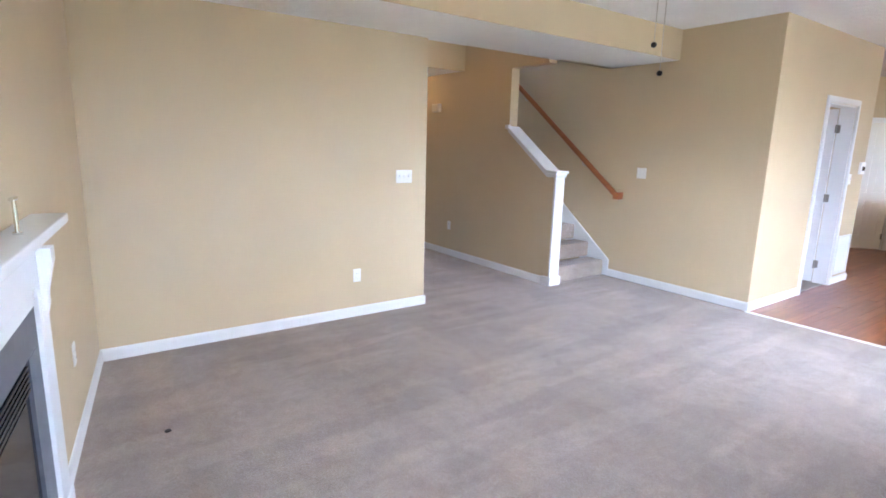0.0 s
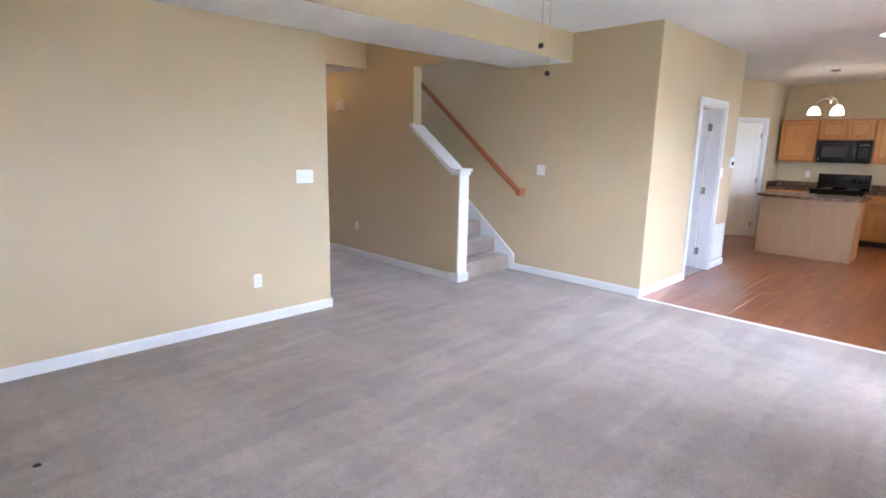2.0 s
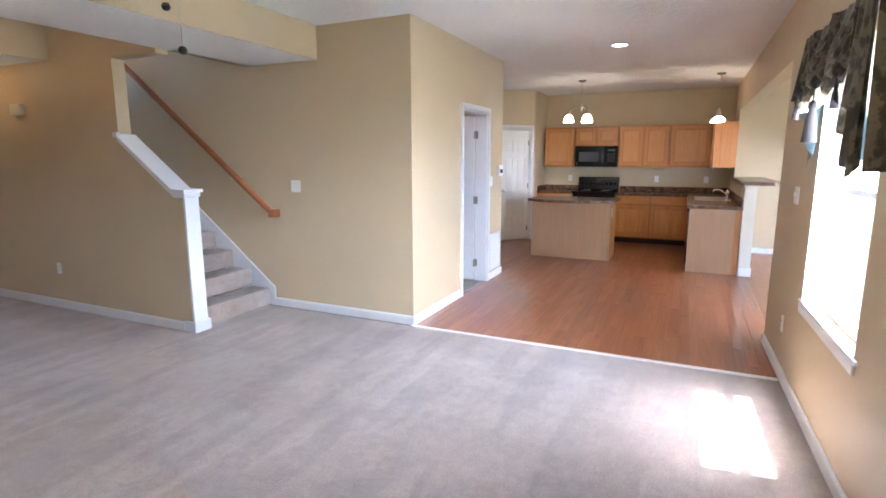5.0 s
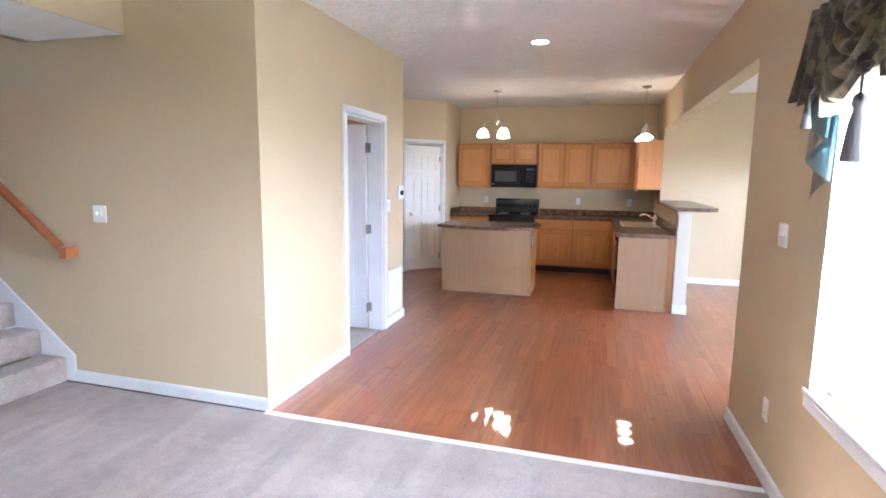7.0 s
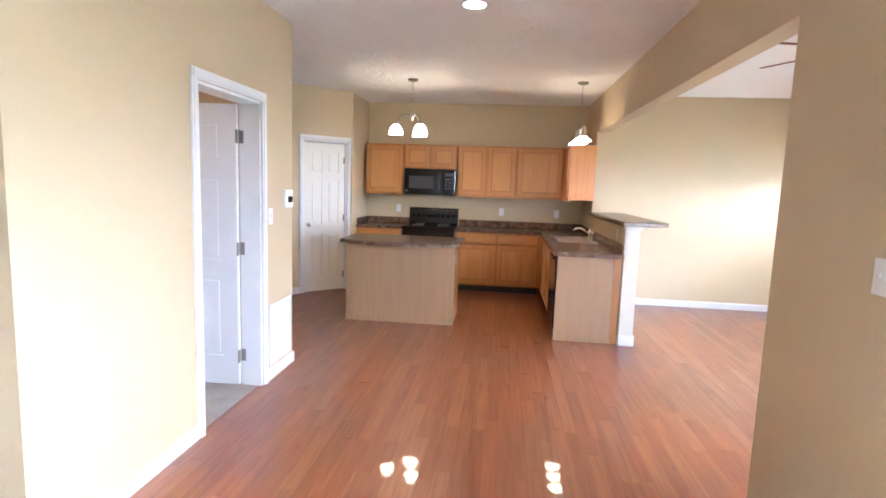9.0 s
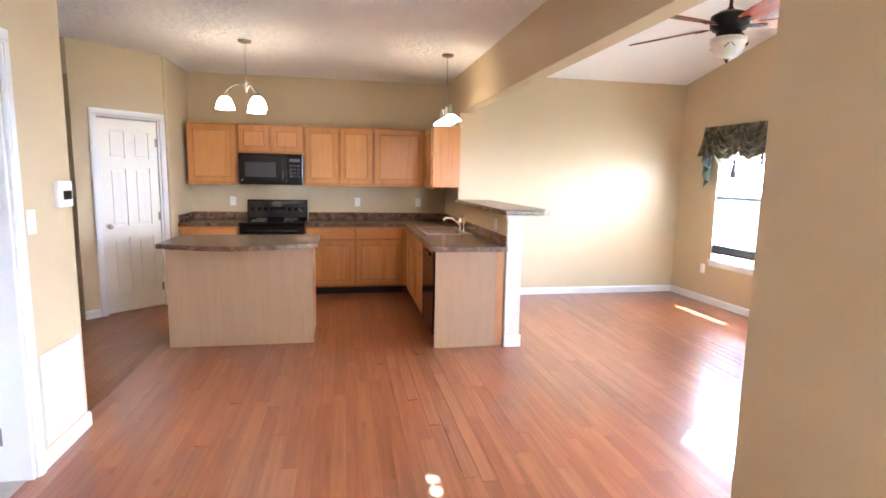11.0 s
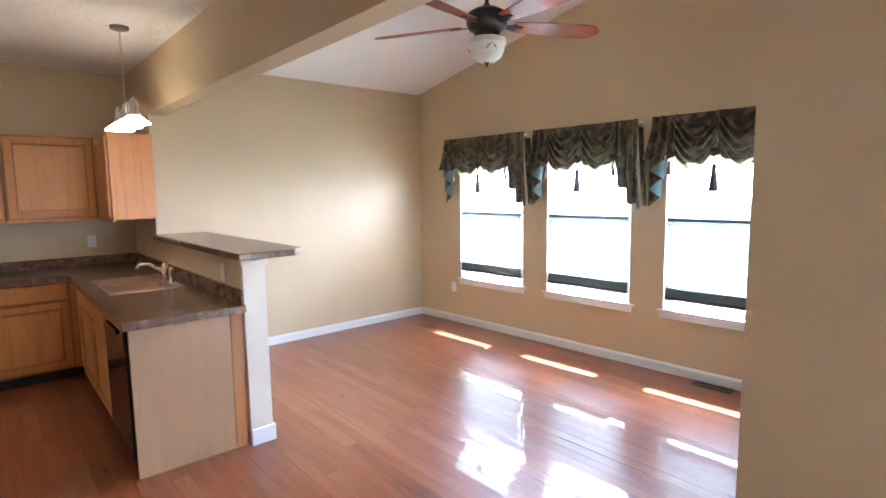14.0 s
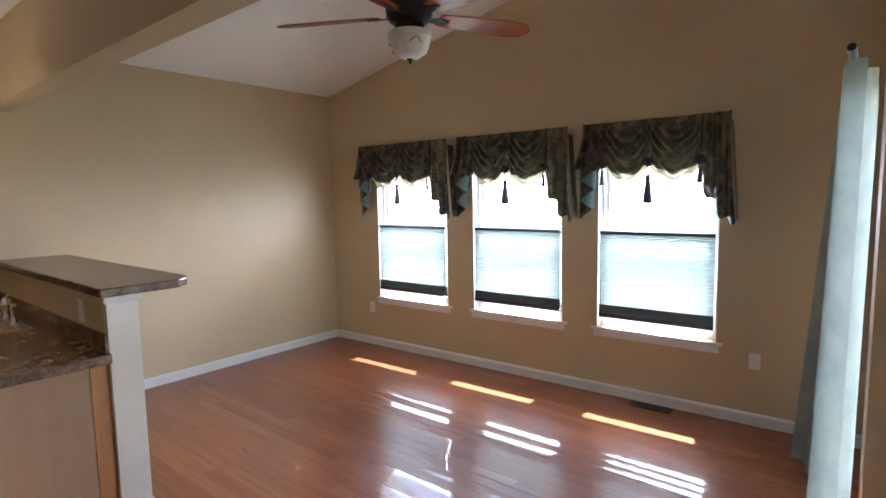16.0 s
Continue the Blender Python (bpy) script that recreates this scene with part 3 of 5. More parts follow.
st = thing("staircase", pose(0, 0, 0), "carpeted straight staircase with white skirt board", "stairs")
RISE, RUN, Y0S = 0.188, 0.242, 4.36
for i in range(13):
    bm = bmesh.new()
    y = Y0S + i * RUN
    add_box(bm, (K1 + 0.002, y - 0.025, RISE * i + 0.001), (STAIR_X - 0.02, y + RUN - 0.026, RISE * (i + 1)), 0.022)
    part("step", bm, CARPET, st)
bm = bmesh.new()
add_prism(bm, [(4.27, 0), (4.27, 0.20), (4.27 + 12 * RUN, 0.20 + 12 * RISE), (4.27 + 12 * RUN, 12 * RISE - 0.2), (4.53, 0)], STAIR_X - 0.018, STAIR_X - 0.001, "x", 0.004)
part("skirt_board", bm, TRIM, st, "white painted skirt board")

hr = thing("handrail", pose(0, 0, 0), "stained wooden handrail on the stair wall", "handrail")
ra, rb = Vector((STAIR_X - 0.075, 4.19, 0.985)), Vector((STAIR_X - 0.075, 6.9, 0.985 + 2.71 * 0.772))
bm = bmesh.new()
oval = [(0.030 * math.cos(k * math.tau / 14), 0.043 * math.sin(k * math.tau / 14)) for k in range(14)]
rings = [[bm.verts.new(e + Vector((u, 0, v))) for u, v in oval] for e in (ra, rb)]
for k in range(14):
    bm.faces.new((rings[0][k], rings[0][(k + 1) % 14], rings[1][(k + 1) % 14], rings[1][k]))
bm.faces.new(rings[0])
bm.faces.new(rings[1][::-1])
part("rail", bm, RAIL, hr, smooth=True)
bm = bmesh.new()
add_box(bm, (STAIR_X - 0.105, 4.15, 0.945), (STAIR_X - 0.003, 4.225, 1.03), 0.012)
part("rail_return", bm, RAIL, hr)
for f_ in (0.2, 0.6):
    p = ra.lerp(rb, f_)
    bm = bmesh.new()
    add_tube(bm, [(STAIR_X - 0.002, p.y, p.z - 0.09), (STAIR_X - 0.06, p.y, p.z - 0.085), (STAIR_X - 0.075, p.y, p.z - 0.03)], 0.007)
    part("bracket", bm, NICKEL, hr, "metal rail bracket")


# ---- windows ----
def window(name, x0, x1, z0, z1, y, label, shade=0.0, split=False):
    """A double-hung window in a wall whose room face is at y, daylight from -y; shade: how low the raised blind ends."""
    ob = thing(name, pose((x0 + x1) / 2, y, z0), label, "window")
    ob["kind"] = "structure"
    h, w, zm = z1 - z0, (x1 - x0) / 2, (1.362 if y > -1 else 1.335) - z0
    f = 0.036
    bm = bmesh.new()
    for lo, hi in (((-w, -0.125, 0), (-w + f, -0.07, h)), ((w - f, -0.125, 0), (w, -0.07, h)), ((-w + f, -0.125, 0), (w - f, -0.07, f)), ((-w + f, -0.125, h - f), (w - f, -0.07, h))):
        add_box(bm, lo, hi, 0.003)
    part("window_frame", bm, VINYL, ob)
    for nm, a, b, d in (("lower_sash", f, zm + 0.02, -0.085), ("upper_sash", zm - 0.02, h - f, -0.112)):
        bm = bmesh.new()
        r = 0.028
        xs = w - f
        for lo, hi in (((-xs, d - 0.012, a), (-xs + r, d + 0.012, b)), ((xs - r, d - 0.012, a), (xs, d + 0.012, b)), ((-xs + r, d - 0.012, a), (xs - r, d + 0.012, a + r)), ((-xs + r, d - 0.012, b - r), (xs - r, d + 0.012, b))):
            add_box(bm, lo, hi, 0.002)
        if split:
            add_box(bm, (-0.012, d - 0.008, a + r), (0.012, d + 0.008, b - r), 0.002)
        sash = part(nm, bm, VINYL, ob)
        bm = bmesh.new()
        add_box(bm, (-xs + r, d - 0.002, a + r), (xs - r, d + 0.002, b - r))
        g = part("pane", bm, GLASS, sash, "clear window glass")
        g.visible_shadow = False
    box_part("sash_lock", (-0.03, -0.085, zm + 0.02), (0.03, -0.06, zm + 0.032), PLASTIC, ob, 0.003)
    box_part("window_sill", (-w - 0.045, -0.125, -0.024), (w + 0.045, 0.012, -0.0005), TRIM, ob, 0.006)
    box_part("apron", (-w - 0.02, 0.001, -0.075), (w + 0.02, 0.012, -0.0245), TRIM, ob, 0.004)
    for lo, hi in (((-w + 0.001, -0.07, 0.001), (-w + 0.008, 0.002, h)), ((w - 0.008, -0.07, 0.001), (w - 0.001, 0.002, h))):
        box_part("return_liner", lo, hi, VINYL, ob, 0.001)
    return ob


def blind(x0, x1, y, top, bottom, label):
    ob = thing("cellular_shade", pose((x0 + x1) / 2, y, 0), label, "window blind", "sunroom shades")
    w = (x1 - x0) / 2 - 0.012
    n = int((top - bottom - 0.05) / 0.019)
    bm = bmesh.new()
    rows = []
    for i in range(2 * n + 1):
        z = top - 0.025 - (top - bottom - 0.123) * i / (2 * n)
        d = -0.04 + (0.008 if i % 2 else 0.0)
        rows.append((bm.verts.new((-w, d, z)), bm.verts.new((w, d, z))))
    for a, b in zip(rows, rows[1:]):
        bm.faces.new((a[0], a[1], b[1], b[0]))
    part("pleated_fabric", bm, SHADE, ob, "pale green pleated fabric glowing with daylight")
    box_part("top_rail", (-w, -0.052, top - 0.025), (w, -0.026, top), SLATE, ob, 0.003, "dark top rail")
    box_part("bottom_rail", (-w, -0.058, bottom), (w, -0.022, bottom + 0.034), SLATE, ob, 0.004, "dark bottom rail")
    bm = bmesh.new()
    for i in range(8):
        z = bottom + 0.035 + 0.0085 * i
        add_box(bm, (-w, -0.052 - 0.003 * (i % 2), z), (w, -0.028 + 0.003 * (i % 2), z + 0.0082))
    part("gathered_pleats", bm, GATHER, ob, "darker stack of gathered pleats")
    for sx in (-0.8, 0.8):
        bm = bmesh.new()
        add_tube(bm, [(sx * w, -0.04, top), (sx * w, -0.04, 2.02)], 0.0012, 5)
        part("cord", bm, PLASTIC, ob)
    return ob


for ob in (window("window_1", *WIN_L, RIGHT_Y, "bright white double-hung living room window"),
           window("window_5", 0.9, 1.7, 0.665, 2.1, RIGHT_Y, "wide bright white living room window")):
    ob.matrix_world = LIVW @ ob.matrix_world
for i, (a, b) in enumerate(WIN_S):
    for ob in (window("window_%d" % (i + 2), a, b, WZ0, WZ1, SUN_Y, "bright white double-hung sunroom window"),
               blind(a + 0.01, b - 0.01, SUN_Y + 0.038, 1.33, 0.635, "pale green cellular shade lowered over the lower sash")):
        ob.matrix_world = SUNW @ ob.matrix_world


# ---- valances ----
def valance(x0, x1, y, top, label, drop=0.74):
    """A gathered fabric valance with two swags, cascading tails and tassels; back against the wall at y."""
    ob = thing("window_valance", pose((x0 + x1) / 2, y, top), label, "valance", "window valances")
    w, nu, nv = (x1 - x0) / 2, 160, 76
    tail = 0.17

    def length(u):
        e = min(u, 1 - u)
        if e < tail:
            k = e / tail
            if u > 0.5:  # this end stops short, above the pleated cascade
                return drop * (0.44 + 0.05 * math.sin(k * 2.6)) + 0.012 * math.sin(k * 17)
            return drop - 0.06 * math.sin(k * math.pi * 1.0) * 0.3 - 0.25 * max(0.0, k - 0.35) / 0.65 + 0.022 * math.sin(k * 17)
        s = (u - tail) / (1 - 2 * tail)
        return drop * 0.46 + 0.105 * math.sin(math.pi * ((s * 2) % 1.0)) ** 0.8 + 0.012 * math.sin(s * 31)
    bm = bmesh.new()
    grid = []
    for i in range(nu + 1):
        u = i / nu
        e, x = min(u, 1 - u), -w + 2 * w * u
        col = []
        for j in range(nv + 1):
            v = j / nv
            z = -v * length(u)
            if e < tail:
                k = e / tail
                d = 0.105 + 0.026 * math.sin(k * 16 + 0.4) * (0.5 + 0.7 * v) + 0.02 * v
                xx = x + math.copysign((0.05 if u < 0.5 else 0.06) * v ** 2 * (1 - k), u - 0.5)
            else:
                s = ((u - tail) / (1 - 2 * tail) * 2) % 1.0
                arch = math.sin(math.pi * s)
                gather = math.exp(-(min(s, 1 - s) / 0.07) ** 2)
                fold = (v * length(u) - 0.19 * arch) / 0.078
                calm = min(1.0, max(0.0, v * 3.2 - 0.30 + gather))
                d = 0.092 + 0.055 * v * arch + 0.036 * calm * (abs(math.sin(fold * math.pi)) * 2 - 1) * (1 - gather) + gather * (0.03 + 0.012 * math.sin(u * 220)) + 0.004 * math.sin(u * 70) * (1 - v)
                xx = x
            col.append(bm.verts.new((xx, d, z)))
        grid.append(col)
    hem = bmesh.new()
    turned = int(nv * 0.9)
    for i in range(nu):
        a, b = grid[i], grid[i + 1]
        swag = tail < (i + 0.5) / nu < 1 - tail
        for j in range(nv):
            if swag and j >= turned:
                hem.faces.new([hem.verts.new(q.co) for q in (a[j], b[j], b[j + 1], a[j + 1])])
            else:
                bm.faces.new((a[j], b[j], b[j + 1], a[j + 1]))
    bmesh.ops.remove_doubles(hem, verts=hem.verts, dist=0.0002)
    cloth_ = part("swag_fabric", bm, VALANCE, ob, "olive and brown damask fabric in folds", True)
    part("hem", hem, HEM, cloth_, "champagne satin edge turned out below the folds", True)
    for sx in (-1, 1):
        bm = bmesh.new()
        cols = []
        for j in range(25):
            v = j / 24
            z = -0.06 - v * (drop * (1.0 if sx < 0 else 0.44) - 0.07)
            cols.append([bm.verts.new((sx * (w + 0.05 * v - 0.002), 0.004, z)), bm.verts.new((sx * (w + 0.05 * v), 0.06 + 0.012 * math.sin(v * 9), z)), bm.verts.new((sx * (w + 0.05 * v), 0.104, z))])
        for a, b in zip(cols, cols[1:]):
            for k in range(2):
                bm.faces.new((a[k], a[k + 1], b[k + 1], b[k]))
        part("side_return", bm, VALANCE, ob, smooth=True)
    # the cascade of pleats at one end: damask outside, teal satin where each pleat turns back
    inner, outer, pleats = w - (0.22 if y > -1 else 0.115), w + 0.02, 5
    for k in range(pleats):
        xa, xb = (inner + 0.016 * k, outer + 0.008 * k) if k % 2 == 0 else (outer + 0.008 * k, inner + 0.016 * k)
        za, zb = -drop * (0.47 + 0.53 * k / pleats), -drop * (0.47 + 0.53 * (k + 1) / pleats)
        bm = bmesh.new()
        cols = []
        for i in range(9):
            f = i / 8
            x, z = xa + (xb - xa) * f, za + (zb - za) * f
            near_y = 0.105 - 0.017 * (k + f) + 0.010 * math.sin(f * math.pi)
            cols.append([bm.verts.new((x * 0.9 + w * 0.1 - 0.01, near_y * 0.8, -0.32 * drop)), bm.verts.new((x, near_y + 0.006, (z - 0.32 * drop) / 2)), bm.verts.new((x, near_y + 0.012, z))])
        for p, q in zip(cols, cols[1:]):
            for j in range(2):
                bm.faces.new((p[j], q[j], q[j + 1], p[j + 1]))
        if k % 2 == 0:
            part("pleat", bm, VALANCE, ob, smooth=True)
        else:
            part("pleat", bm, LINING, ob, "pale teal satin lining", True)
    # the narrow satin edge of the other tail
    bm = bmesh.new()
    cols = []
    for j in range(13):
        v = j / 12
        z, x_in = -drop * 0.5 - v * drop * 0.42, -(w - 2 * w * tail * (0.98 - 0.66 * v) + 0.0)
        cols.append([bm.verts.new((x_in + 0.012 * math.sin(v * 14), 0.09, z)), bm.verts.new((x_in - 0.05, 0.07, z - 0.012))])
    for p, q in zip(cols, cols[1:]):
        bm.faces.new((p[0], p[1], q[1], q[0]))
    part("lining", bm, LINING, ob, "pale teal satin lining", True)
    box_part("mounting_board", (-w + 0.004, 0.002, -0.03), (w - 0.004, 0.07, -0.012), TRIM, ob)
    for sx, big in ((0.0, 1.2), (-0.66, 0.62), (0.66, 0.62)):
        bm = bmesh.new()
        c = (sx * w, 0.165, -drop * 0.44)
        add_lathe(bm, [(0.001, 0.022), (0.016, 0.018), (0.022, 0.004), (0.016, -0.012), (0.004, -0.02), (0.004, -0.06 * big), (0.014 * big, -0.07 * big), (0.017 * big, -0.09 * big), (0.012 * big, -0.1 * big), (0.02 * big, -0.14 * big), (0.03 * big, -0.235 * big), (0.001, -0.238 * big)], c, 14)
        tas = part("tassel", bm, TASSEL, ob, "dark thread tassel", True)
        bm = bmesh.new()
        rim = [(0.036 + 0.011 * (i % 2), i * math.tau / 22) for i in range(22)]
        hub = bm.verts.new((c[0], c[1] + 0.022, c[2] + 0.012))
        ring = [bm.verts.new((c[0] + r * math.cos(t), c[1] + (0.006 if i % 2 else -0.004), c[2] + 0.012 + 0.8 * r * math.sin(t))) for i, (r, t) in enumerate(rim)]
        back = bm.verts.new((c[0], c[1] - 0.03, c[2] + 0.012))
        for i in range(22):
            bm.faces.new((hub, ring[i], ring[(i + 1) % 22]))
            bm.faces.new((back, ring[(i + 1) % 22], ring[i]))
        part("rosette", bm, TASSEL, tas, "dark gathered rosette")
    return ob


ob = valance(3.86, 5.10, RIGHT_Y, 2.235, "olive damask swag valance with teal lining and tassels", 0.76)
ob.matrix_world = LIVW @ ob.matrix_world
for a, b in ((6.95, 7.98), (8.105, 9.195), (9.305, 10.47)):
    ob = valance(a, b, SUN_Y, 2.16, "olive damask swag valance above a sunroom window", 0.74)
    ob.matrix_world = SUNW @ ob.matrix_world

# ---- patio curtain ----
cu = thing("sheer_curtain", pose(SUN_X + 0.14, -2.1, 0), "pale blue-green sheer curtain hanging to the floor", "curtain")
for nm, ya, yb, bow in (("panel_fabric", -0.93, -0.42, 1.0), ("panel_fabric", -0.47, 0.62, 0.7)):
    bm = bmesh.new()
    cols = []
    for i in range(121):
        u = i / 120
        cols.append([])
        for j in range(13):
            v = j / 12
            y = ya - 0.07 * (bow == 1.0) + (yb - ya) * u + (0.13 * (1 - u) * (1 - v) if bow == 1.0 else 0.0)
            x = 0.055 * bow * math.sin(u * (58 if bow == 1.0 else 92)) * (0.6 + 0.5 * v) + 0.025 * math.sin(u * 21 + 1) - 0.03 * (1 - v) + (0.16 * (1 - u) ** 2 * (0.4 + 0.6 * v) if bow == 1.0 else 0.0)
            cols[-1].append(bm.verts.new((x, y, 0.012 + (2.03 - 0.012) * (1 - v))))
    for a, b in zip(cols, cols[1:]):
        for j in range(12):
            bm.faces.new((a[j], b[j], b[j + 1], a[j + 1]))
    part(nm, bm, SHEER, cu, smooth=True)
bm = bmesh.new()
add_tube(bm, [(-0.01, -0.95, 2.045), (-0.01, 0.72, 2.045)], 0.012)
part("curtain_rod", bm, BRONZE, cu, "dark curtain rod")
pd = thing("door_4", pose(SUN_X - 0.07, -1.925, 0), "white framed glass patio door behind the sheer curtain", "patio door")
pd["kind"] = "structure"
for a, b, d in ((-0.92, 0.02, 0.0), (-0.02, 0.92, 0.03)):
    bm = bmesh.new()
    for lo, hi in (((d - 0.02, a, 0), (d + 0.008, a + 0.08, 2.04)), ((d - 0.02, b - 0.08, 0), (d + 0.008, b, 2.04)), ((d - 0.02, a + 0.08, 0), (d + 0.008, b - 0.08, 0.1)), ((d - 0.02, a + 0.08, 1.95), (d + 0.008, b - 0.08, 2.04))):
        add_box(bm, lo, hi, 0.003)
    fr = part("door_frame", bm, VINYL, pd)
    bm = bmesh.new()
    add_box(bm, (d - 0.008, a + 0.08, 0.1), (d - 0.004, b - 0.08, 1.95))
    part("pane", bm, GLASS, fr, "clear door glass").visible_shadow = False


# ---- small fittings on the walls ----
def plate(m, w, h, label, kind, gangs=1):
    """A wall plate; x along the wall, -y into the room."""
    ob = thing("light_switch" if kind == "switch" else "wall_outlet", m, label, "light switch" if kind == "switch" else "outlet", "wall plates")
    box_part("cover_plate", (-w / 2, -0.007, -h / 2), (w / 2, -0.0005, h / 2), PLASTIC, ob, 0.004)
    for g in range(gangs):
        x = (g - (gangs - 1) / 2) * 0.046
        if kind == "switch":
            box_part("toggle", (x - 0.005, -0.017, -0.004), (x + 0.005, -0.007, 0.014), PLASTIC, ob, 0.002)
            box_part("toggle_slot", (x - 0.007, -0.0085, -0.014), (x + 0.007, -0.0069, 0.016), TRIM, ob, 0.0005)
        else:
            for z in (-0.02, 0.02):
                box_part("socket", (x - 0.017, -0.0095, z - 0.014), (x + 0.017, -0.0069, z + 0.014), PLASTIC, ob, 0.004)
                for sx in (-0.006, 0.006):
                    box_part("slot", (x + sx - 0.001, -0.0101, z - 0.004), (x + sx + 0.001, -0.0094, z + 0.006), DARK, ob, 0)
    return ob


NORTH, EASTW, SOUTHW = 0, -90, 180  # turns for walls that face -y, -x and +y
plate(pose(2.552, LEFT_Y, 1.232, 0, 0, NORTH), 0.165, 0.115, "white three-gang switch plate on the tan wall", "switch", 3)
plate(pose(2.08, LEFT_Y, 0.372, 0, 0, NORTH), 0.072, 0.115, "white outlet low on the tan wall", "outlet")
plate(pose(STAIR_X, 3.935, 1.262, 0, 0, EASTW), 0.118, 0.118, "white two-gang switch plate by the stairs", "switch", 2)
plate(pose(KNEE_X, 6.22, 0.42, 0, 0, EASTW), 0.07, 0.115, "beige outlet low on the knee wall", "outlet")
plate(LIVW @ pose(5.50, RIGHT_Y, 1.285, 0, 0, SOUTHW), 0.118, 0.118, "white switch plate beside the sunroom opening", "switch", 2)
plate(LIVW @ pose(5.50, RIGHT_Y, 0.37, 0, 0, SOUTHW), 0.072, 0.115, "white outlet below the switch plate", "outlet")
plate(pose(7.47, HALL_Y, 1.25, 0, 0, NORTH), 0.072, 0.118, "white switch beside the bathroom door", "switch")
for y in (2.53, 0.93, 0.10):
    plate(pose(BACK_X, y, 1.14, 0, 0, EASTW), 0.072, 0.115, "white outlet above the kitchen backsplash", "outlet")
plate(pose(9.34, RIGHT_Y, 1.075, 0, 0, SOUTHW), 0.072, 0.115, "beige outlet on the bar wall above the counter", "outlet")
plate(SUNW @ pose(6.77, SUN_Y, 0.455, 0, 0, SOUTHW), 0.072, 0.115, "white outlet below the sunroom windows", "outlet")
plate(SUNW @ pose(10.44, SUN_Y, 0.42, 0, 0, SOUTHW), 0.072, 0.115, "white outlet in the sunroom corner", "outlet")
plate(WEST @ pose(1.02, 0, 0.44, 0, 0, 180), 0.072, 0.115, "white outlet beside the fireplace", "outlet")

tm = thing("thermostat", pose(7.78, HALL_Y, 1.375), "white thermostat with a black display", "thermostat")
box_part("body", (-0.075, -0.024, -0.07), (0.075, -0.0005, 0.07), PLASTIC, tm, 0.008)
box_part("display", (-0.03, -0.027, -0.03), (0.055, -0.0235, 0.018), BLACKG, tm, 0.002, "black glass display")
dc = thing("door_chime", pose(KNEE_X, 6.56, 2.02, 0, 0, EASTW), "beige door chime box on the hall wall", "door chime")
box_part("body", (-0.085, -0.045, -0.055), (0.085, -0.0005, 0.055), CREAM, dc, 0.008)
box_part("front_cover", (-0.07, -0.05, -0.042), (0.07, -0.0445, 0.042), CREAM, dc, 0.003)

rg = thing("return_air_grille", pose(7.635, HALL_Y, 0.345), "white louvred return air grille", "air grille")
bm = bmesh.new()
for lo, hi in (((-0.2, -0.012, -0.235), (-0.175, -0.0005, 0.235)), ((0.175, -0.012, -0.235), (0.2, -0.0005, 0.235)), ((-0.175, -0.012, -0.235), (0.175, -0.0005, -0.21)), ((-0.175, -0.012, 0.21), (0.175, -0.0005, 0.235))):
    add_box(bm, lo, hi, 0.002)
part("frame", bm, TRIM, rg)
box_part("backing", (-0.175, -0.003, -0.21), (0.175, -0.0005, 0.21), PLASTIC, rg, 0)
sl = bmesh.new()
add_box(sl, (-0.175, -0.0015, -0.006), (0.175, 0.0015, 0.006))
first = part("slat", sl, TRIM, rg)
first.matrix_basis = pose(0, -0.007, -0.2, -40)
for i in range(1, 27):
    s2 = new("slat", first.data)
    s2.parent = rg
    s2.matrix_basis = pose(0, -0.007, -0.2 + i * 0.0154, -40)

fv = thing("floor_vent", SUNW @ pose(7.43, -3.235, 0), "brown slotted floor vent by the window wall", "floor vent")
bm = bmesh.new()
for lo, hi in (((-0.15, -0.055, 0.0), (0.15, -0.043, 0.006)), ((-0.15, 0.043, 0.0), (0.15, 0.055, 0.006)), ((-0.15, -0.043, 0.0), (-0.138, 0.043, 0.006)), ((0.138, -0.043, 0.0), (0.15, 0.043, 0.006))):
    add_box(bm, lo, hi, 0.0015)
part("frame", bm, BRONZE, fv)
box_part("backing", (-0.138, -0.043, 0.0), (0.138, 0.043, 0.002), DARK, fv, 0)
sl = bmesh.new()
add_box(sl, (-0.0035, -0.043, 0.0), (0.0035, 0.043, 0.005))
first = part("slat", sl, BRONZE, fv)
for i in range(18):
    s2 = first if i == 0 else new("slat", first.data)
    s2.parent = fv
    s2.matrix_basis = pose(-0.13 + i * 0.0153, 0, 0)

cs = thing("carpet_spot", pose(0.378, 3.227, 0.0), "small dark plug in the carpet", "carpet plug")
bm = bmesh.new()
add_lathe(bm, [(0.001, 0.008), (0.012, 0.007), (0.017, 0.002), (0.018, 0.0)], (0, 0, 0), 14)
part("plug", bm, DARK, cs)

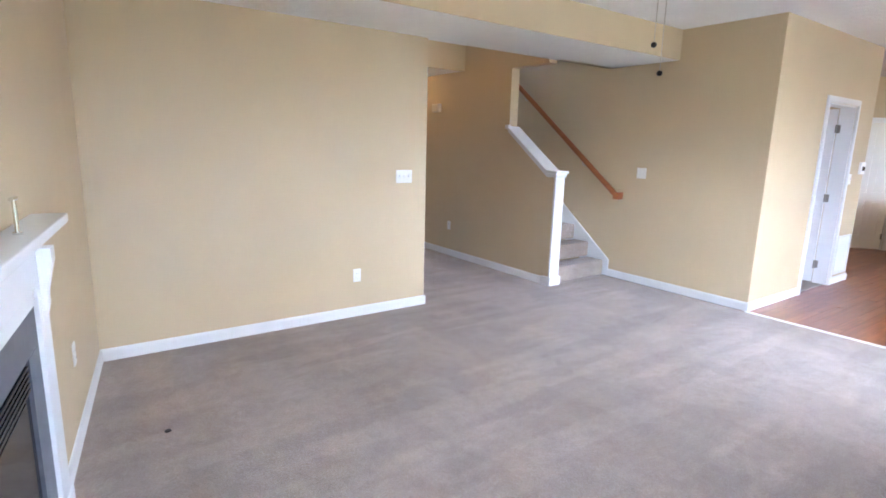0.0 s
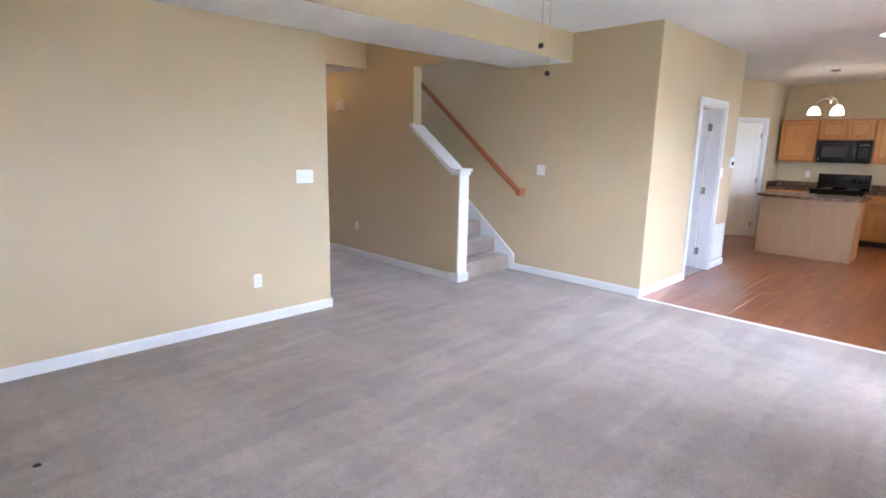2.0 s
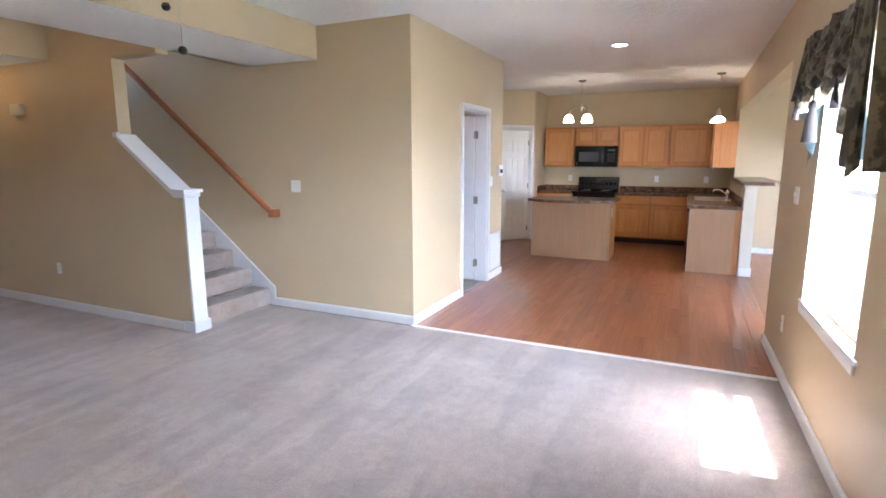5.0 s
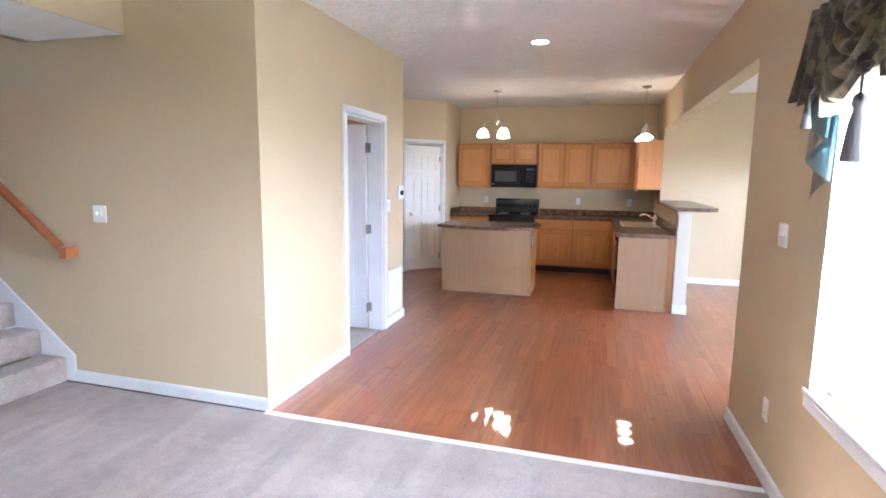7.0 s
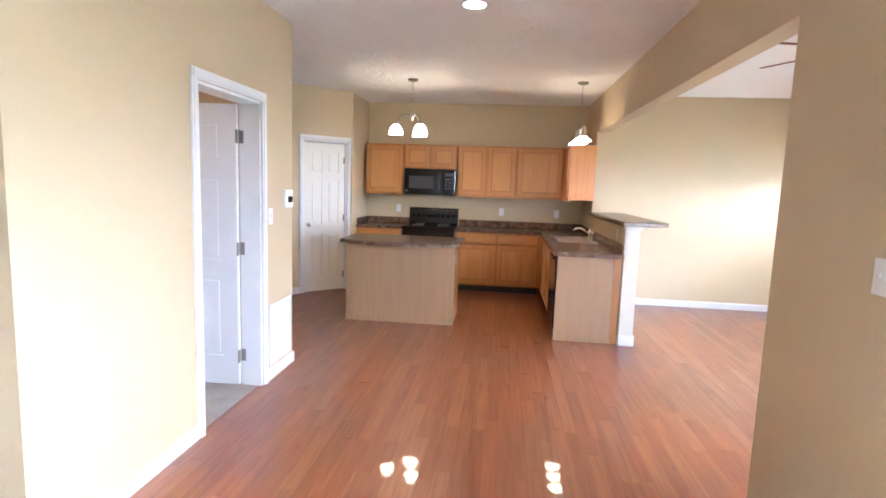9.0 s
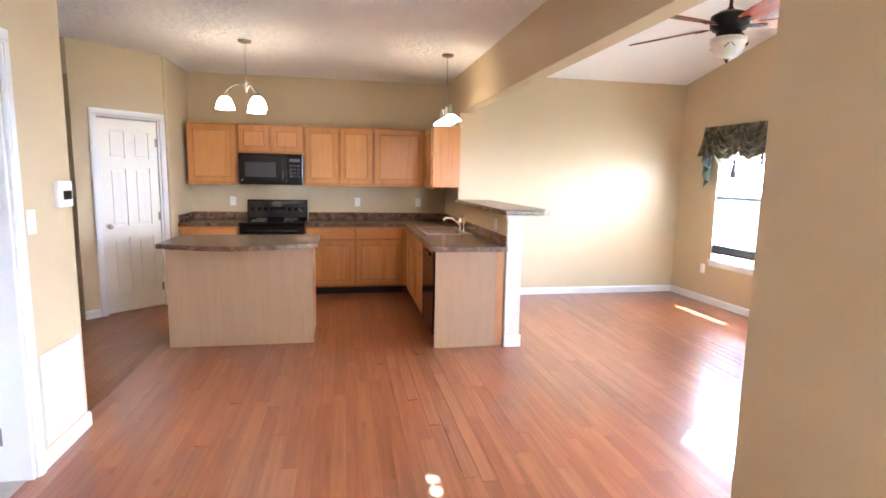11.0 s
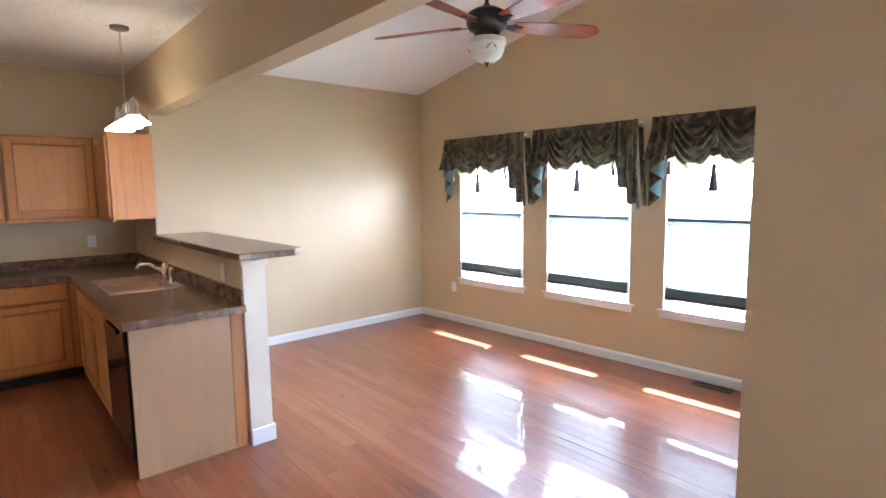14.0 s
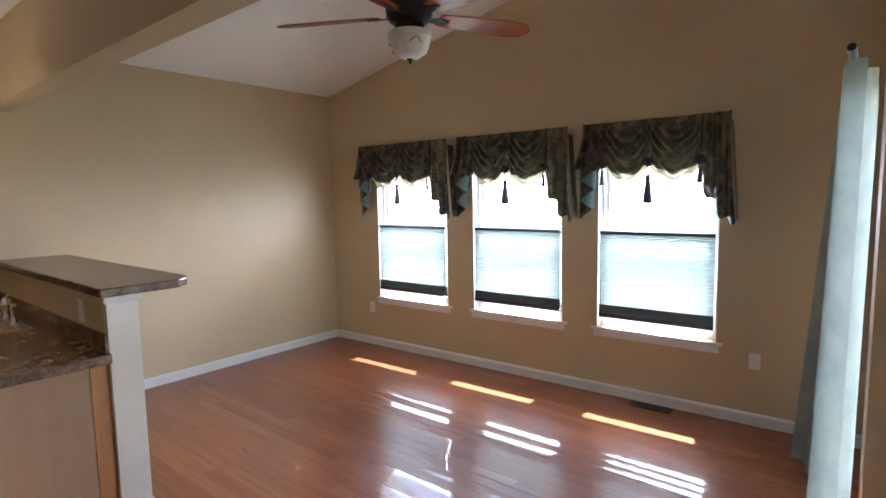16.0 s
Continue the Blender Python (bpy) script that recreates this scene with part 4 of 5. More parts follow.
# ---- fireplace ----
fp = thing("fireplace", WEST @ pose(2.38, 0, 0), "white wooden fireplace with dark slate border and black firebox", "fireplace")
for sx in (-1, 1):
    def span(a, b):
        return (min(sx * a, sx * b), max(sx * a, sx * b))
    a, b = span(0.50, 0.655)
    box_part("leg", (a, 0.001, 0), (b, 0.045, 1.0), TRIM, fp, 0.004)
    box_part("plinth", (a - 0.012, 0.001, 0), (b + 0.012, 0.055, 0.13), TRIM, fp, 0.005)
    bm = bmesh.new()
    add_prism(bm, [(0.045, 0.86), (0.045, 1.13), (0.09, 1.13), (0.09, 1.08), (0.075, 1.02), (0.06, 0.97), (0.063, 0.92), (0.052, 0.87)], (a + b) / 2 - 0.035, (a + b) / 2 + 0.035, "x", 0.004)
    part("corbel", bm, TRIM, fp, "white scrolled corbel")
    a, b = span(0.34, 0.50)
    box_part("slate_border", (a, 0.001, 0), (b, 0.03, 0.80), SLATE, fp, 0.003, "dark slate border")
box_part("slate_lintel", (-0.5, 0.001, 0.801), (0.5, 0.03, 0.94), SLATE, fp, 0.003, "dark slate border")
box_part("frieze", (-0.655, 0.001, 1.001), (0.655, 0.045, 1.165), TRIM, fp, 0.004)
box_part("frieze_rail", (-0.5, 0.001, 0.941), (0.5, 0.035, 1.0), TRIM, fp, 0.004)
bm = bmesh.new()
add_box(bm, (-0.78, 0.001, 1.19), (0.78, 0.12, 1.225), 0.006)
add_box(bm, (-0.74, 0.001, 1.166), (0.74, 0.095, 1.1895), 0.008)
part("mantel_shelf", bm, TRIM, fp)
box_part("firebox", (-0.34, 0.001, 0.06), (0.34, 0.018, 0.80), BLACK, fp, 0.002, "black metal firebox")
box_part("glass_front", (-0.27, 0.0185, 0.2), (0.27, 0.024, 0.68), BLACKG, fp, 0.002, "dark firebox glass")
for i in range(5):
    for z0 in (0.075, 0.70):
        box_part("louvre", (-0.32, 0.0185, z0 + i * 0.019), (0.32, 0.03, z0 + i * 0.019 + 0.01), BLACK, fp, 0.002)
gk = thing("gas_valve_key", WEST @ pose(2.12, 0.06, 1.225), "chrome gas valve key standing on the mantel", "valve key")
bm = bmesh.new()
add_tube(bm, [(0, 0, 0), (0, 0, 0.008), (0, 0, 0.009), (0, 0, 0.105)], [0.013, 0.013, 0.006, 0.006])
part("stem", bm, CHROME, gk, smooth=True)
bm = bmesh.new()
add_tube(bm, [(-0.03, 0, 0.108), (0.03, 0, 0.108)], 0.007)
part("cross_handle", bm, CHROME, gk, smooth=True)
plate(WEST @ pose(2.32, 0, 1.45, 0, 0, 180), 0.072, 0.118, "white switch above the mantel", "switch")


# ---- ceiling fans ----
def ceiling_fan(m, top, phase, bowl, label, chains):
    """A five-bladed fan; z = 0 at the foot of its light bowl, top: height of the ceiling above that."""
    top /= 1.15
    ob = thing("ceiling_fan", m @ Matrix.Scale(1.15, 4), label, "ceiling fan", "ceiling fans")
    bm = bmesh.new()
    add_lathe(bm, [(0.001, top), (0.07, top), (0.068, top - 0.03), (0.03, top - 0.065), (0.014, top - 0.07)], sides=24)
    part("canopy", bm, BRONZE, ob, "dark bronze canopy", True)
    bm = bmesh.new()
    add_tube(bm, [(0, 0, top - 0.05), (0, 0, 0.33)], 0.012, 12)
    part("downrod", bm, BRONZE, ob, smooth=True)
    bm = bmesh.new()
    add_lathe(bm, [(0.014, 0.37), (0.03, 0.345), (0.075, 0.335), (0.118, 0.31), (0.125, 0.275), (0.122, 0.24), (0.105, 0.215), (0.08, 0.205), (0.078, 0.165), (0.07, 0.155), (0.072, 0.14), (0.001, 0.138)], sides=32)
    part("motor_housing", bm, BRONZE, ob, "dark bronze motor housing", True)
    bm = bmesh.new()
    add_lathe(bm, [(0.108, 0.162), (0.117, 0.158), (0.118, 0.13), (0.108, 0.118), (0.104, 0.09), (0.088, 0.055), (0.052, 0.03), (0.012, 0.022), (0.001, 0.022)], sides=32)
    part("light_bowl", bm, bowl, ob, "ribbed alabaster glass light bowl", True)
    bm = bmesh.new()
    add_lathe(bm, [(0.02, 0.03), (0.018, 0.02), (0.008, 0.014), (0.009, 0.004), (0.001, -0.004)], sides=14)
    part("finial", bm, BRONZE, ob, smooth=True)
    for k in range(6):
        bm = bmesh.new()
        pts = []
        for j in range(9):
            u = j / 8
            ang = k * math.tau / 6 + (u - 0.5) * 0.95 * (1 if k % 2 else -1)
            r = 0.113 - 0.09 * u ** 1.6
            pts.append((r * math.cos(ang), r * math.sin(ang), 0.112 - 0.088 * u))
        add_tube(bm, pts, 0.0025, 6)
        part("scroll_wire", bm, BRONZE, ob, "thin bronze scroll over the bowl")
    for k in range(5):
        bm = bmesh.new()
        outline = []
        for j in range(17):
            u = j / 16
            outline.append((0.17 + 0.585 * u, 0.05 + 0.027 * math.sin(u * 2.2) - 0.052 * max(0.0, (u - 0.86) / 0.14) ** 2))
        outline += [(x, -y) for x, y in reversed(outline)]
        add_prism(bm, outline, -0.004, 0.004, "z", 0.002)
        blade = part("blade", bm, BLADE, ob, "reddish cherry wood blade")
        blade.matrix_basis = pose(0, 0, 0.245, 0, 0, phase + 72 * k) @ pose(0, 0, 0, -13, 0, 0)
        bm = bmesh.new()
        add_prism(bm, [(0.10, 0.02), (0.16, 0.028), (0.235, 0.012), (0.235, -0.012), (0.16, -0.028), (0.10, -0.02)], -0.009, -0.0045, "z", 0.001)
        for sx, sy in ((0.19, 0.018), (0.19, -0.018), (0.225, 0.0)):
            add_tube(bm, [(sx, sy, -0.0095), (sx, sy, -0.013)], 0.006, 8)
        iron = part("blade_iron", bm, BRONZE, ob)
        iron.matrix_basis = blade.matrix_basis
    for i, (x, y, low) in enumerate(chains):
        bm = bmesh.new()
        add_tube(bm, [(x, y, 0.15), (x, y, low + 0.03)], 0.0016, 6)
        ch = part("pull_chain", bm, NICKEL, ob, "thin pull chain")
        bm = bmesh.new()
        add_lathe(bm, [(0.001, 0.012), (0.009, 0.009), (0.013, 0.0), (0.009, -0.009), (0.001, -0.012)], (x, y, low + 0.015), 12)
        part("pull_knob", bm, BRONZE, ch, "small dark pull knob", True)
    return ob


LIV_FAN = (2.475, 1.945, 2.245)
SUN_FAN = (8.45, -1.87, 2.445)
ceiling_fan(pose(*LIV_FAN), CEILING - LIV_FAN[2], 33, LITFAN, "dark bronze ceiling fan with lit alabaster bowl", ((0.012, -0.012, -0.32), (-0.012, 0.012, -0.205)))
ceiling_fan(pose(*SUN_FAN), 3.235 - SUN_FAN[2], 28, FROST, "dark bronze ceiling fan with cherry blades, light off", ())


# ---- lights ----
def shade_bell(bm, c, r, h):
    add_lathe(bm, [(r * 0.28, h), (r * 0.55, h * 0.9), (r * 0.8, h * 0.55), (r * 0.93, h * 0.2), (r, 0.0), (r * 0.96, 0.002), (r * 0.76, h * 0.5), (r * 0.5, h * 0.82)], c, 24)


ch = thing("chandelier", pose(10.05, 2.03, 0), "brushed nickel three-light chandelier over the island, lit", "chandelier")
bm = bmesh.new()
add_lathe(bm, [(0.001, CEILING), (0.062, CEILING), (0.058, CEILING - 0.018), (0.02, CEILING - 0.03), (0.001, CEILING - 0.03)])
part("canopy", bm, HINGE, ch, smooth=True)
bm = bmesh.new()
for i in range(11):
    z = CEILING - 0.035 - i * 0.032
    add_tube(bm, [(0.006 * math.cos(k * math.tau / 8) * (1 if i % 2 else 0), 0.006 * math.cos(k * math.tau / 8) * (0 if i % 2 else 1), z + 0.02 * math.sin(k * math.tau / 8)) for k in range(9)], 0.002, 6)
part("chain", bm, NICKEL, ch, smooth=True)
bm = bmesh.new()
add_lathe(bm, [(0.001, 2.40), (0.008, 2.395), (0.01, 2.36), (0.024, 2.34), (0.026, 2.31), (0.012, 2.29), (0.01, 2.27), (0.001, 2.262)], sides=18)
part("hub", bm, NICKEL, ch, smooth=True)
for ang in (100, 220, 340):
    cx, cy = math.cos(radians(ang)), math.sin(radians(ang))
    bm = bmesh.new()
    add_tube(bm, [(cx * r, cy * r, z) for r, z in ((0.015, 2.31), (0.05, 2.335), (0.10, 2.335), (0.15, 2.30), (0.185, 2.255), (0.19, 2.225))], 0.007, 10)
    add_lathe(bm, [(0.001, 2.245), (0.032, 2.24), (0.036, 2.215), (0.001, 2.214)], (cx * 0.19, cy * 0.19, 0), 16)
    arm = part("arm", bm, HINGE, ch, smooth=True)
    bm = bmesh.new()
    shade_bell(bm, (cx * 0.19, cy * 0.19, 2.10), 0.088, 0.115)
    part("shade", bm, LIT, arm, "lit white frosted bell shade", True)

pl = thing("sink_pendant", pose(10.11, 0.06, 0), "chrome three-light pendant over the sink, lit", "pendant light")
bm = bmesh.new()
add_lathe(bm, [(0.001, CEILING), (0.06, CEILING), (0.058, CEILING - 0.02), (0.015, CEILING - 0.032), (0.001, CEILING - 0.033)])
part("canopy", bm, HINGE, pl, smooth=True)
bm = bmesh.new()
add_tube(bm, [(0, 0, CEILING - 0.03), (0, 0, 2.23)], 0.006)
part("stem", bm, NICKEL, pl, smooth=True)
bm = bmesh.new()
add_tube(bm, [(-0.27, 0, 2.2), (-0.12, 0, 2.225), (0, 0, 2.235), (0.12, 0, 2.225), (0.27, 0, 2.2)], 0.009)
part("cross_bar", bm, CHROME, pl, smooth=True)
for dx in (-0.25, 0.0, 0.25):
    bm = bmesh.new()
    add_lathe(bm, [(0.001, 2.235), (0.012, 2.23), (0.026, 2.2), (0.03, 2.15), (0.042, 2.115), (0.001, 2.114)], (dx, 0, 0), 20)
    cap = part("socket_cap", bm, CHROME, pl, "chrome socket cap", True)
    bm = bmesh.new()
    add_lathe(bm, [(0.035, 2.115), (0.06, 2.098), (0.092, 2.07), (0.098, 2.062), (0.094, 2.06), (0.05, 2.088), (0.001, 2.09)], (dx, 0, 0), 24)
    part("shade", bm, LIT, cap, "lit flared white glass shade", True)

cn = thing("recessed_light", pose(7.47, 1.166, CEILING), "lit recessed ceiling light with white trim ring", "ceiling light")
bm = bmesh.new()
add_lathe(bm, [(0.075, -0.002), (0.098, -0.006), (0.102, -0.001), (0.075, -0.0005)], sides=32)
part("trim_ring", bm, TRIM, cn, smooth=True)
bm = bmesh.new()
add_lathe(bm, [(0.001, -0.004), (0.074, -0.003), (0.074, -0.001), (0.001, -0.001)], sides=32)
part("lens", bm, LITCAN, cn, "glowing lens")

for x, y, z in ((3.93, 6.75, 2.46), (3.55, 5.3, CEILING + 0.02)):
    hl = thing("hall_ceiling_light", pose(x, y, z), "lit warm dome light on the hall ceiling", "ceiling light", "hall lights")
    bm = bmesh.new()
    add_lathe(bm, [(0.001, -0.001), (0.165, -0.001), (0.168, -0.025), (0.15, -0.03), (0.001, -0.029)])
    part("base_ring", bm, NICKEL, hl, smooth=True)
    bm = bmesh.new()
    add_lathe(bm, [(0.15, -0.03), (0.145, -0.06), (0.11, -0.1), (0.05, -0.122), (0.001, -0.126)])
    part("dome", bm, LITHALL, hl, "glowing amber glass dome", True)


# ---- kitchen ----
def oak_door(parent, x0, x1, z0, z1, y, name="door"):
    """A framed cabinet door with a sunk flat panel, its back at y, facing -y."""
    f, t = 0.055, 0.019
    if z1 - z0 < 0.2:
        return box_part(name, (x0, y - t, z0), (x1, y, z1), OAKX, parent, 0.005)
    bm = bmesh.new()
    for lo, hi in (((x0, y - t, z0), (x0 + f, y, z1)), ((x1 - f, y - t, z0), (x1, y, z1)), ((x0 + f, y - t, z0), (x1 - f, y, z0 + f)), ((x0 + f, y - t, z1 - f), (x1 - f, y, z1))):
        add_box(bm, lo, hi, 0.004)
    d = part(name, bm, OAK, parent)
    box_part("door_panel", (x0 + f + 0.012, y - 0.009, z0 + f + 0.012), (x1 - f - 0.012, y - 0.001, z1 - f - 0.012), PANELOAK, d, 0.003, "lighter flat oak panel")
    return d


def wall_cabinet(m, w, d, h, doors, label):
    ob = thing("wall_cabinet", m, label, "cabinet", "kitchen wall cabinets")
    # shaded oak behind the doors, plain oak on the narrow corner cabinet
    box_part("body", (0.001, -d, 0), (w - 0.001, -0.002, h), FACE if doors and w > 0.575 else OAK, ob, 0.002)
    box_part("bottom_rail", (0.001, -d - 0.004, -0.018), (w - 0.001, -d + 0.02, 0.0), OAKX, ob, 0.002)
    dw_ = w / doors
    for i in range(doors):
        oak_door(ob, i * dw_ + 0.018, (i + 1) * dw_ - 0.018, 0.02, h - 0.025, -d - 0.005)
    return ob


def base_cabinet(m, w, d, doors, label, drawers=True):
    ob = thing("base_cabinet", m, label, "cabinet", "kitchen base cabinets")
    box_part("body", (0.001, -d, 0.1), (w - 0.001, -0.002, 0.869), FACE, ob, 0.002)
    box_part("toe_kick", (0.001, -d + 0.07, 0.0), (w - 0.001, -0.002, 0.1), DARK, ob, 0)
    dw_ = w / doors
    for i in range(doors):
        a, b = i * dw_ + 0.015, (i + 1) * dw_ - 0.015
        if drawers:
            oak_door(ob, a, b, 0.715, 0.85, -d - 0.005, "drawer_front")
        oak_door(ob, a, b, 0.125, 0.69 if drawers else 0.85, -d - 0.005)
    return ob


UZ, UT = 1.375, 2.105


def on_back(y, z=0.0):
    return pose(BACK_X, y, z, 0, 0, -90)


wall_cabinet(on_back(2.98, UZ), 0.58, 0.325, UT - UZ, 1, "honey oak wall cabinet with one framed door")
wall_cabinet(on_back(2.395, 1.755), 0.79, 0.325, UT - 1.755, 2, "short honey oak wall cabinet above the microwave")
wall_cabinet(on_back(1.60, UZ), 0.865, 0.325, UT - UZ, 2, "honey oak wall cabinet with two framed doors")
wall_cabinet(on_back(0.73, UZ), 0.665, 0.325, UT - UZ, 1, "wide honey oak wall cabinet with one framed door")
wall_cabinet(pose(11.53, RIGHT_Y, UZ, 0, 0, 180), 0.57, 0.335, UT - UZ, 1, "honey oak corner wall cabinet with a plain side")
base_cabinet(on_back(3.028), 0.66, 0.63, 1, "honey oak base cabinet beside the range")
base_cabinet(on_back(1.575), 1.20, 0.63, 2, "honey oak base cabinet with two doors and drawers")
base_cabinet(pose(10.95, RIGHT_Y, 0, 0, 0, 180), 1.25, 0.612, 2, "honey oak sink base cabinet", True)
fc = thing("corner_cabinet", pose(0, 0, 0), "honey oak blind corner base cabinet", "cabinet", "kitchen base cabinets")
box_part("body", (10.952, RIGHT_Y + 0.002, 0.1), (BACK_X - 0.002, 0.328, 0.869), OAK, fc, 0.002)
box_part("toe_kick", (10.952, RIGHT_Y + 0.002, 0.0), (BACK_X - 0.002, 0.26, 0.1), DARK, fc, 0)
box_part("filler_strip", (11.249, 0.329, 0.1), (11.30, 0.373, 0.869), OAK, fc, 0.002)

dwm = thing("dishwasher", pose(9.045, 0.33, 0), "black dishwasher built into the peninsula", "dishwasher")
box_part("body", (0.002, -0.60, 0.09), (0.648, -0.002, 0.868), BLACK, dwm, 0.002)
box_part("door", (0.01, -0.0015, 0.11), (0.64, 0.028, 0.74), BLACK, dwm, 0.008, "glossy black front")
box_part("control_panel", (0.01, -0.0015, 0.745), (0.64, 0.034, 0.866), BLACKG, dwm, 0.008)
box_part("handle", (0.16, 0.0345, 0.80), (0.49, 0.046, 0.83), BLACK, dwm, 0.006)
box_part("kick_plate", (0.01, -0.08, 0.0), (0.64, -0.06, 0.09), DARK, dwm, 0.002)
ep = thing("peninsula_end_panel", pose(0, 0, 0), "light oak veneer panel closing the peninsula", "end panel")
box_part("veneer_panel", (9.02, -0.20, 0.0), (9.042, 0.345, 0.869), PANEL, ep, 0.002)
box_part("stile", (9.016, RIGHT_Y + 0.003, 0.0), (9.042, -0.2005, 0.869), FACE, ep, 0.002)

# bar wall, its post and top
setting("bar_wall", [((9.04, R0, 0), (FAR_X, R1, 1.185))], WALL, "tan half wall behind the sink", "half wall")
bp = thing("bar_post", pose(0, 0, 0), "cream painted post at the end of the bar wall", "post")
box_part("shaft", (8.985, R0 - 0.008, 0.0), (9.039, R1 + 0.004, 1.165), CREAM, bp, 0.004)
box_part("cap_moulding", (8.965, R0 - 0.022, 1.15), (9.039, R1 + 0.02, 1.186), CREAM, bp, 0.008)
box_part("plinth", (8.97, R0 - 0.022, 0.0), (9.06, R1 + 0.003, 0.105), TRIM, bp, 0.005)
baseboard((9.06, R0 - G), (FAR_X - 0.02, R0 - G), (0, -1))
bt = thing("breakfast_bar", pose(0, 0, 1.187), "mottled brown laminate bar top on the half wall", "countertop")
bm = bmesh.new()
add_prism(bm, [(8.93, -0.245), (11.02, -0.245), (11.02, -0.70), (9.06, -0.70), (8.99, -0.67), (8.93, -0.60)], 0.0, 0.042, "z", 0.008)
part("slab", bm, LAMINATE, bt)

# worktops
wt = thing("kitchen_counter", pose(0, 0, 0.87), "mottled brown laminate worktop with the sink cut in", "countertop")
SX0, SX1, SY0, SY1 = 9.93, 10.70, -0.19, 0.27
for lo, hi in (((11.215, RIGHT_Y + 0.002, 0), (BACK_X - 0.002, 1.578, 0.04)), ((SX1, RIGHT_Y + 0.002, 0), (11.215, 0.375, 0.04)), ((8.965, RIGHT_Y + 0.002, 0), (SX0, 0.375, 0.04)), ((SX0, SY1, 0), (SX1, 0.375, 0.04)), ((SX0, RIGHT_Y + 0.002, 0), (SX1, SY0, 0.04))):
    box_part("slab", lo, hi, LAMINATE, wt, 0.0)
bm = bmesh.new()
add_box(bm, (8.958, RIGHT_Y + 0.002, -0.004), (8.9649, 0.38, 0.041), 0.003)
add_box(bm, (8.958, 0.3751, -0.004), (11.215, 0.382, 0.041), 0.003)
add_box(bm, (11.208, 0.382, -0.004), (11.2149, 1.578, 0.041), 0.003)
part("front_edge", bm, LAMINATE, wt)
bm = bmesh.new()
add_box(bm, (BACK_X - 0.022, RIGHT_Y + 0.022, 0.0405), (BACK_X - 0.002, 1.578, 0.13), 0.004)
add_box(bm, (8.985, RIGHT_Y + 0.002, 0.0405), (BACK_X - 0.002, RIGHT_Y + 0.021, 0.13), 0.004)
part("backsplash", bm, LAMINATE, wt)
w2 = thing("kitchen_counter", pose(0, 0, 0.87), "short mottled brown laminate worktop by the pantry", "countertop")
box_part("slab", (11.215, 2.358, 0), (BACK_X - 0.002, 3.027, 0.04), LAMINATE, w2, 0.005)
bm = bmesh.new()
add_box(bm, (BACK_X - 0.022, 2.358, 0.0405), (BACK_X - 0.002, 3.027, 0.13), 0.004)
add_box(bm, (11.25, 3.008, 0.0405), (BACK_X - 0.023, 3.027, 0.13), 0.004)
part("backsplash", bm, LAMINATE, w2)

sk = thing("kitchen_sink", pose(0, 0, 0.91), "double stainless steel sink set in the worktop", "sink")
mx = (SX0 + SX1) / 2
for a, b in ((SX0 + 0.012, mx - 0.012), (mx + 0.012, SX1 - 0.012)):
    bm = bmesh.new()
    lo, hi = (a, SY0 + 0.055, -0.17), (b, SY1 - 0.012, 0.001)
    add_box(bm, lo, hi)
    bmesh.ops.delete(bm, geom=[f for f in bm.faces if f.calc_center_median().z > -0.001], context="FACES")
    bmesh.ops.bevel(bm, geom=[e for e in bm.edges if not e.is_boundary], offset=0.03, segments=3, affect="EDGES")
    bowl = part("bowl", bm, STEEL, sk, smooth=True)
    bm = bmesh.new()
    add_lathe(bm, [(0.04, -0.165), (0.03, -0.167), (0.001, -0.167)], ((a + b) / 2, (lo[1] + hi[1]) / 2, 0), 20)
    part("drain", bm, CHROME, bowl)
bm = bmesh.new()
for lo, hi in (((SX0 - 0.012, SY0 - 0.01, 0.0005), (SX0 + 0.012, SY1 + 0.012, 0.006)), ((SX1 - 0.012, SY0 - 0.01, 0.0005), (SX1 + 0.012, SY1 + 0.012, 0.006)), ((mx - 0.012, SY0 + 0.055, 0.0005), (mx + 0.012, SY1 - 0.012, 0.006)),
               ((SX0 + 0.012, SY0 - 0.01, 0.0005), (SX1 - 0.012, SY0 + 0.055, 0.006)), ((SX0 + 0.012, SY1 - 0.012, 0.0005), (SX1 - 0.012, SY1 + 0.012, 0.006))):
    add_box(bm, lo, hi, 0.002)
part("rim", bm, STEEL, sk)
fa = thing("faucet", pose(10.33, -0.165, 0.916), "chrome single-lever faucet with side sprayer", "faucet")
bm = bmesh.new()
add_lathe(bm, [(0.001, 0.0), (0.03, 0.0), (0.028, 0.015), (0.022, 0.025), (0.022, 0.085), (0.026, 0.09), (0.024, 0.12), (0.012, 0.135), (0.001, 0.137)], sides=20)
part("body", bm, CHROME, fa, smooth=True)
bm = bmesh.new()
add_tube(bm, [(0, 0.0, 0.06), (0, 0.05, 0.10), (0, 0.11, 0.135), (0, 0.17, 0.135), (0, 0.20, 0.11)], [0.014, 0.013, 0.012, 0.012, 0.013])
part("spout", bm, CHROME, fa, smooth=True)
bm = bmesh.new()
add_tube(bm, [(0, 0, 0.125), (-0.02, -0.01, 0.15), (-0.08, -0.015, 0.165)], [0.01, 0.008, 0.007])
part("lever", bm, CHROME, fa, smooth=True)
bm = bmesh.new()
add_box(bm, (-0.11, -0.025, 0.0), (0.11, 0.025, 0.008), 0.004)
part("deck_plate", bm, CHROME, fa)
bm = bmesh.new()
add_lathe(bm, [(0.001, 0.0), (0.022, 0.0), (0.018, 0.02), (0.014, 0.05), (0.018, 0.09), (0.016, 0.115), (0.001, 0.12)], (-0.17, 0, 0), 16)
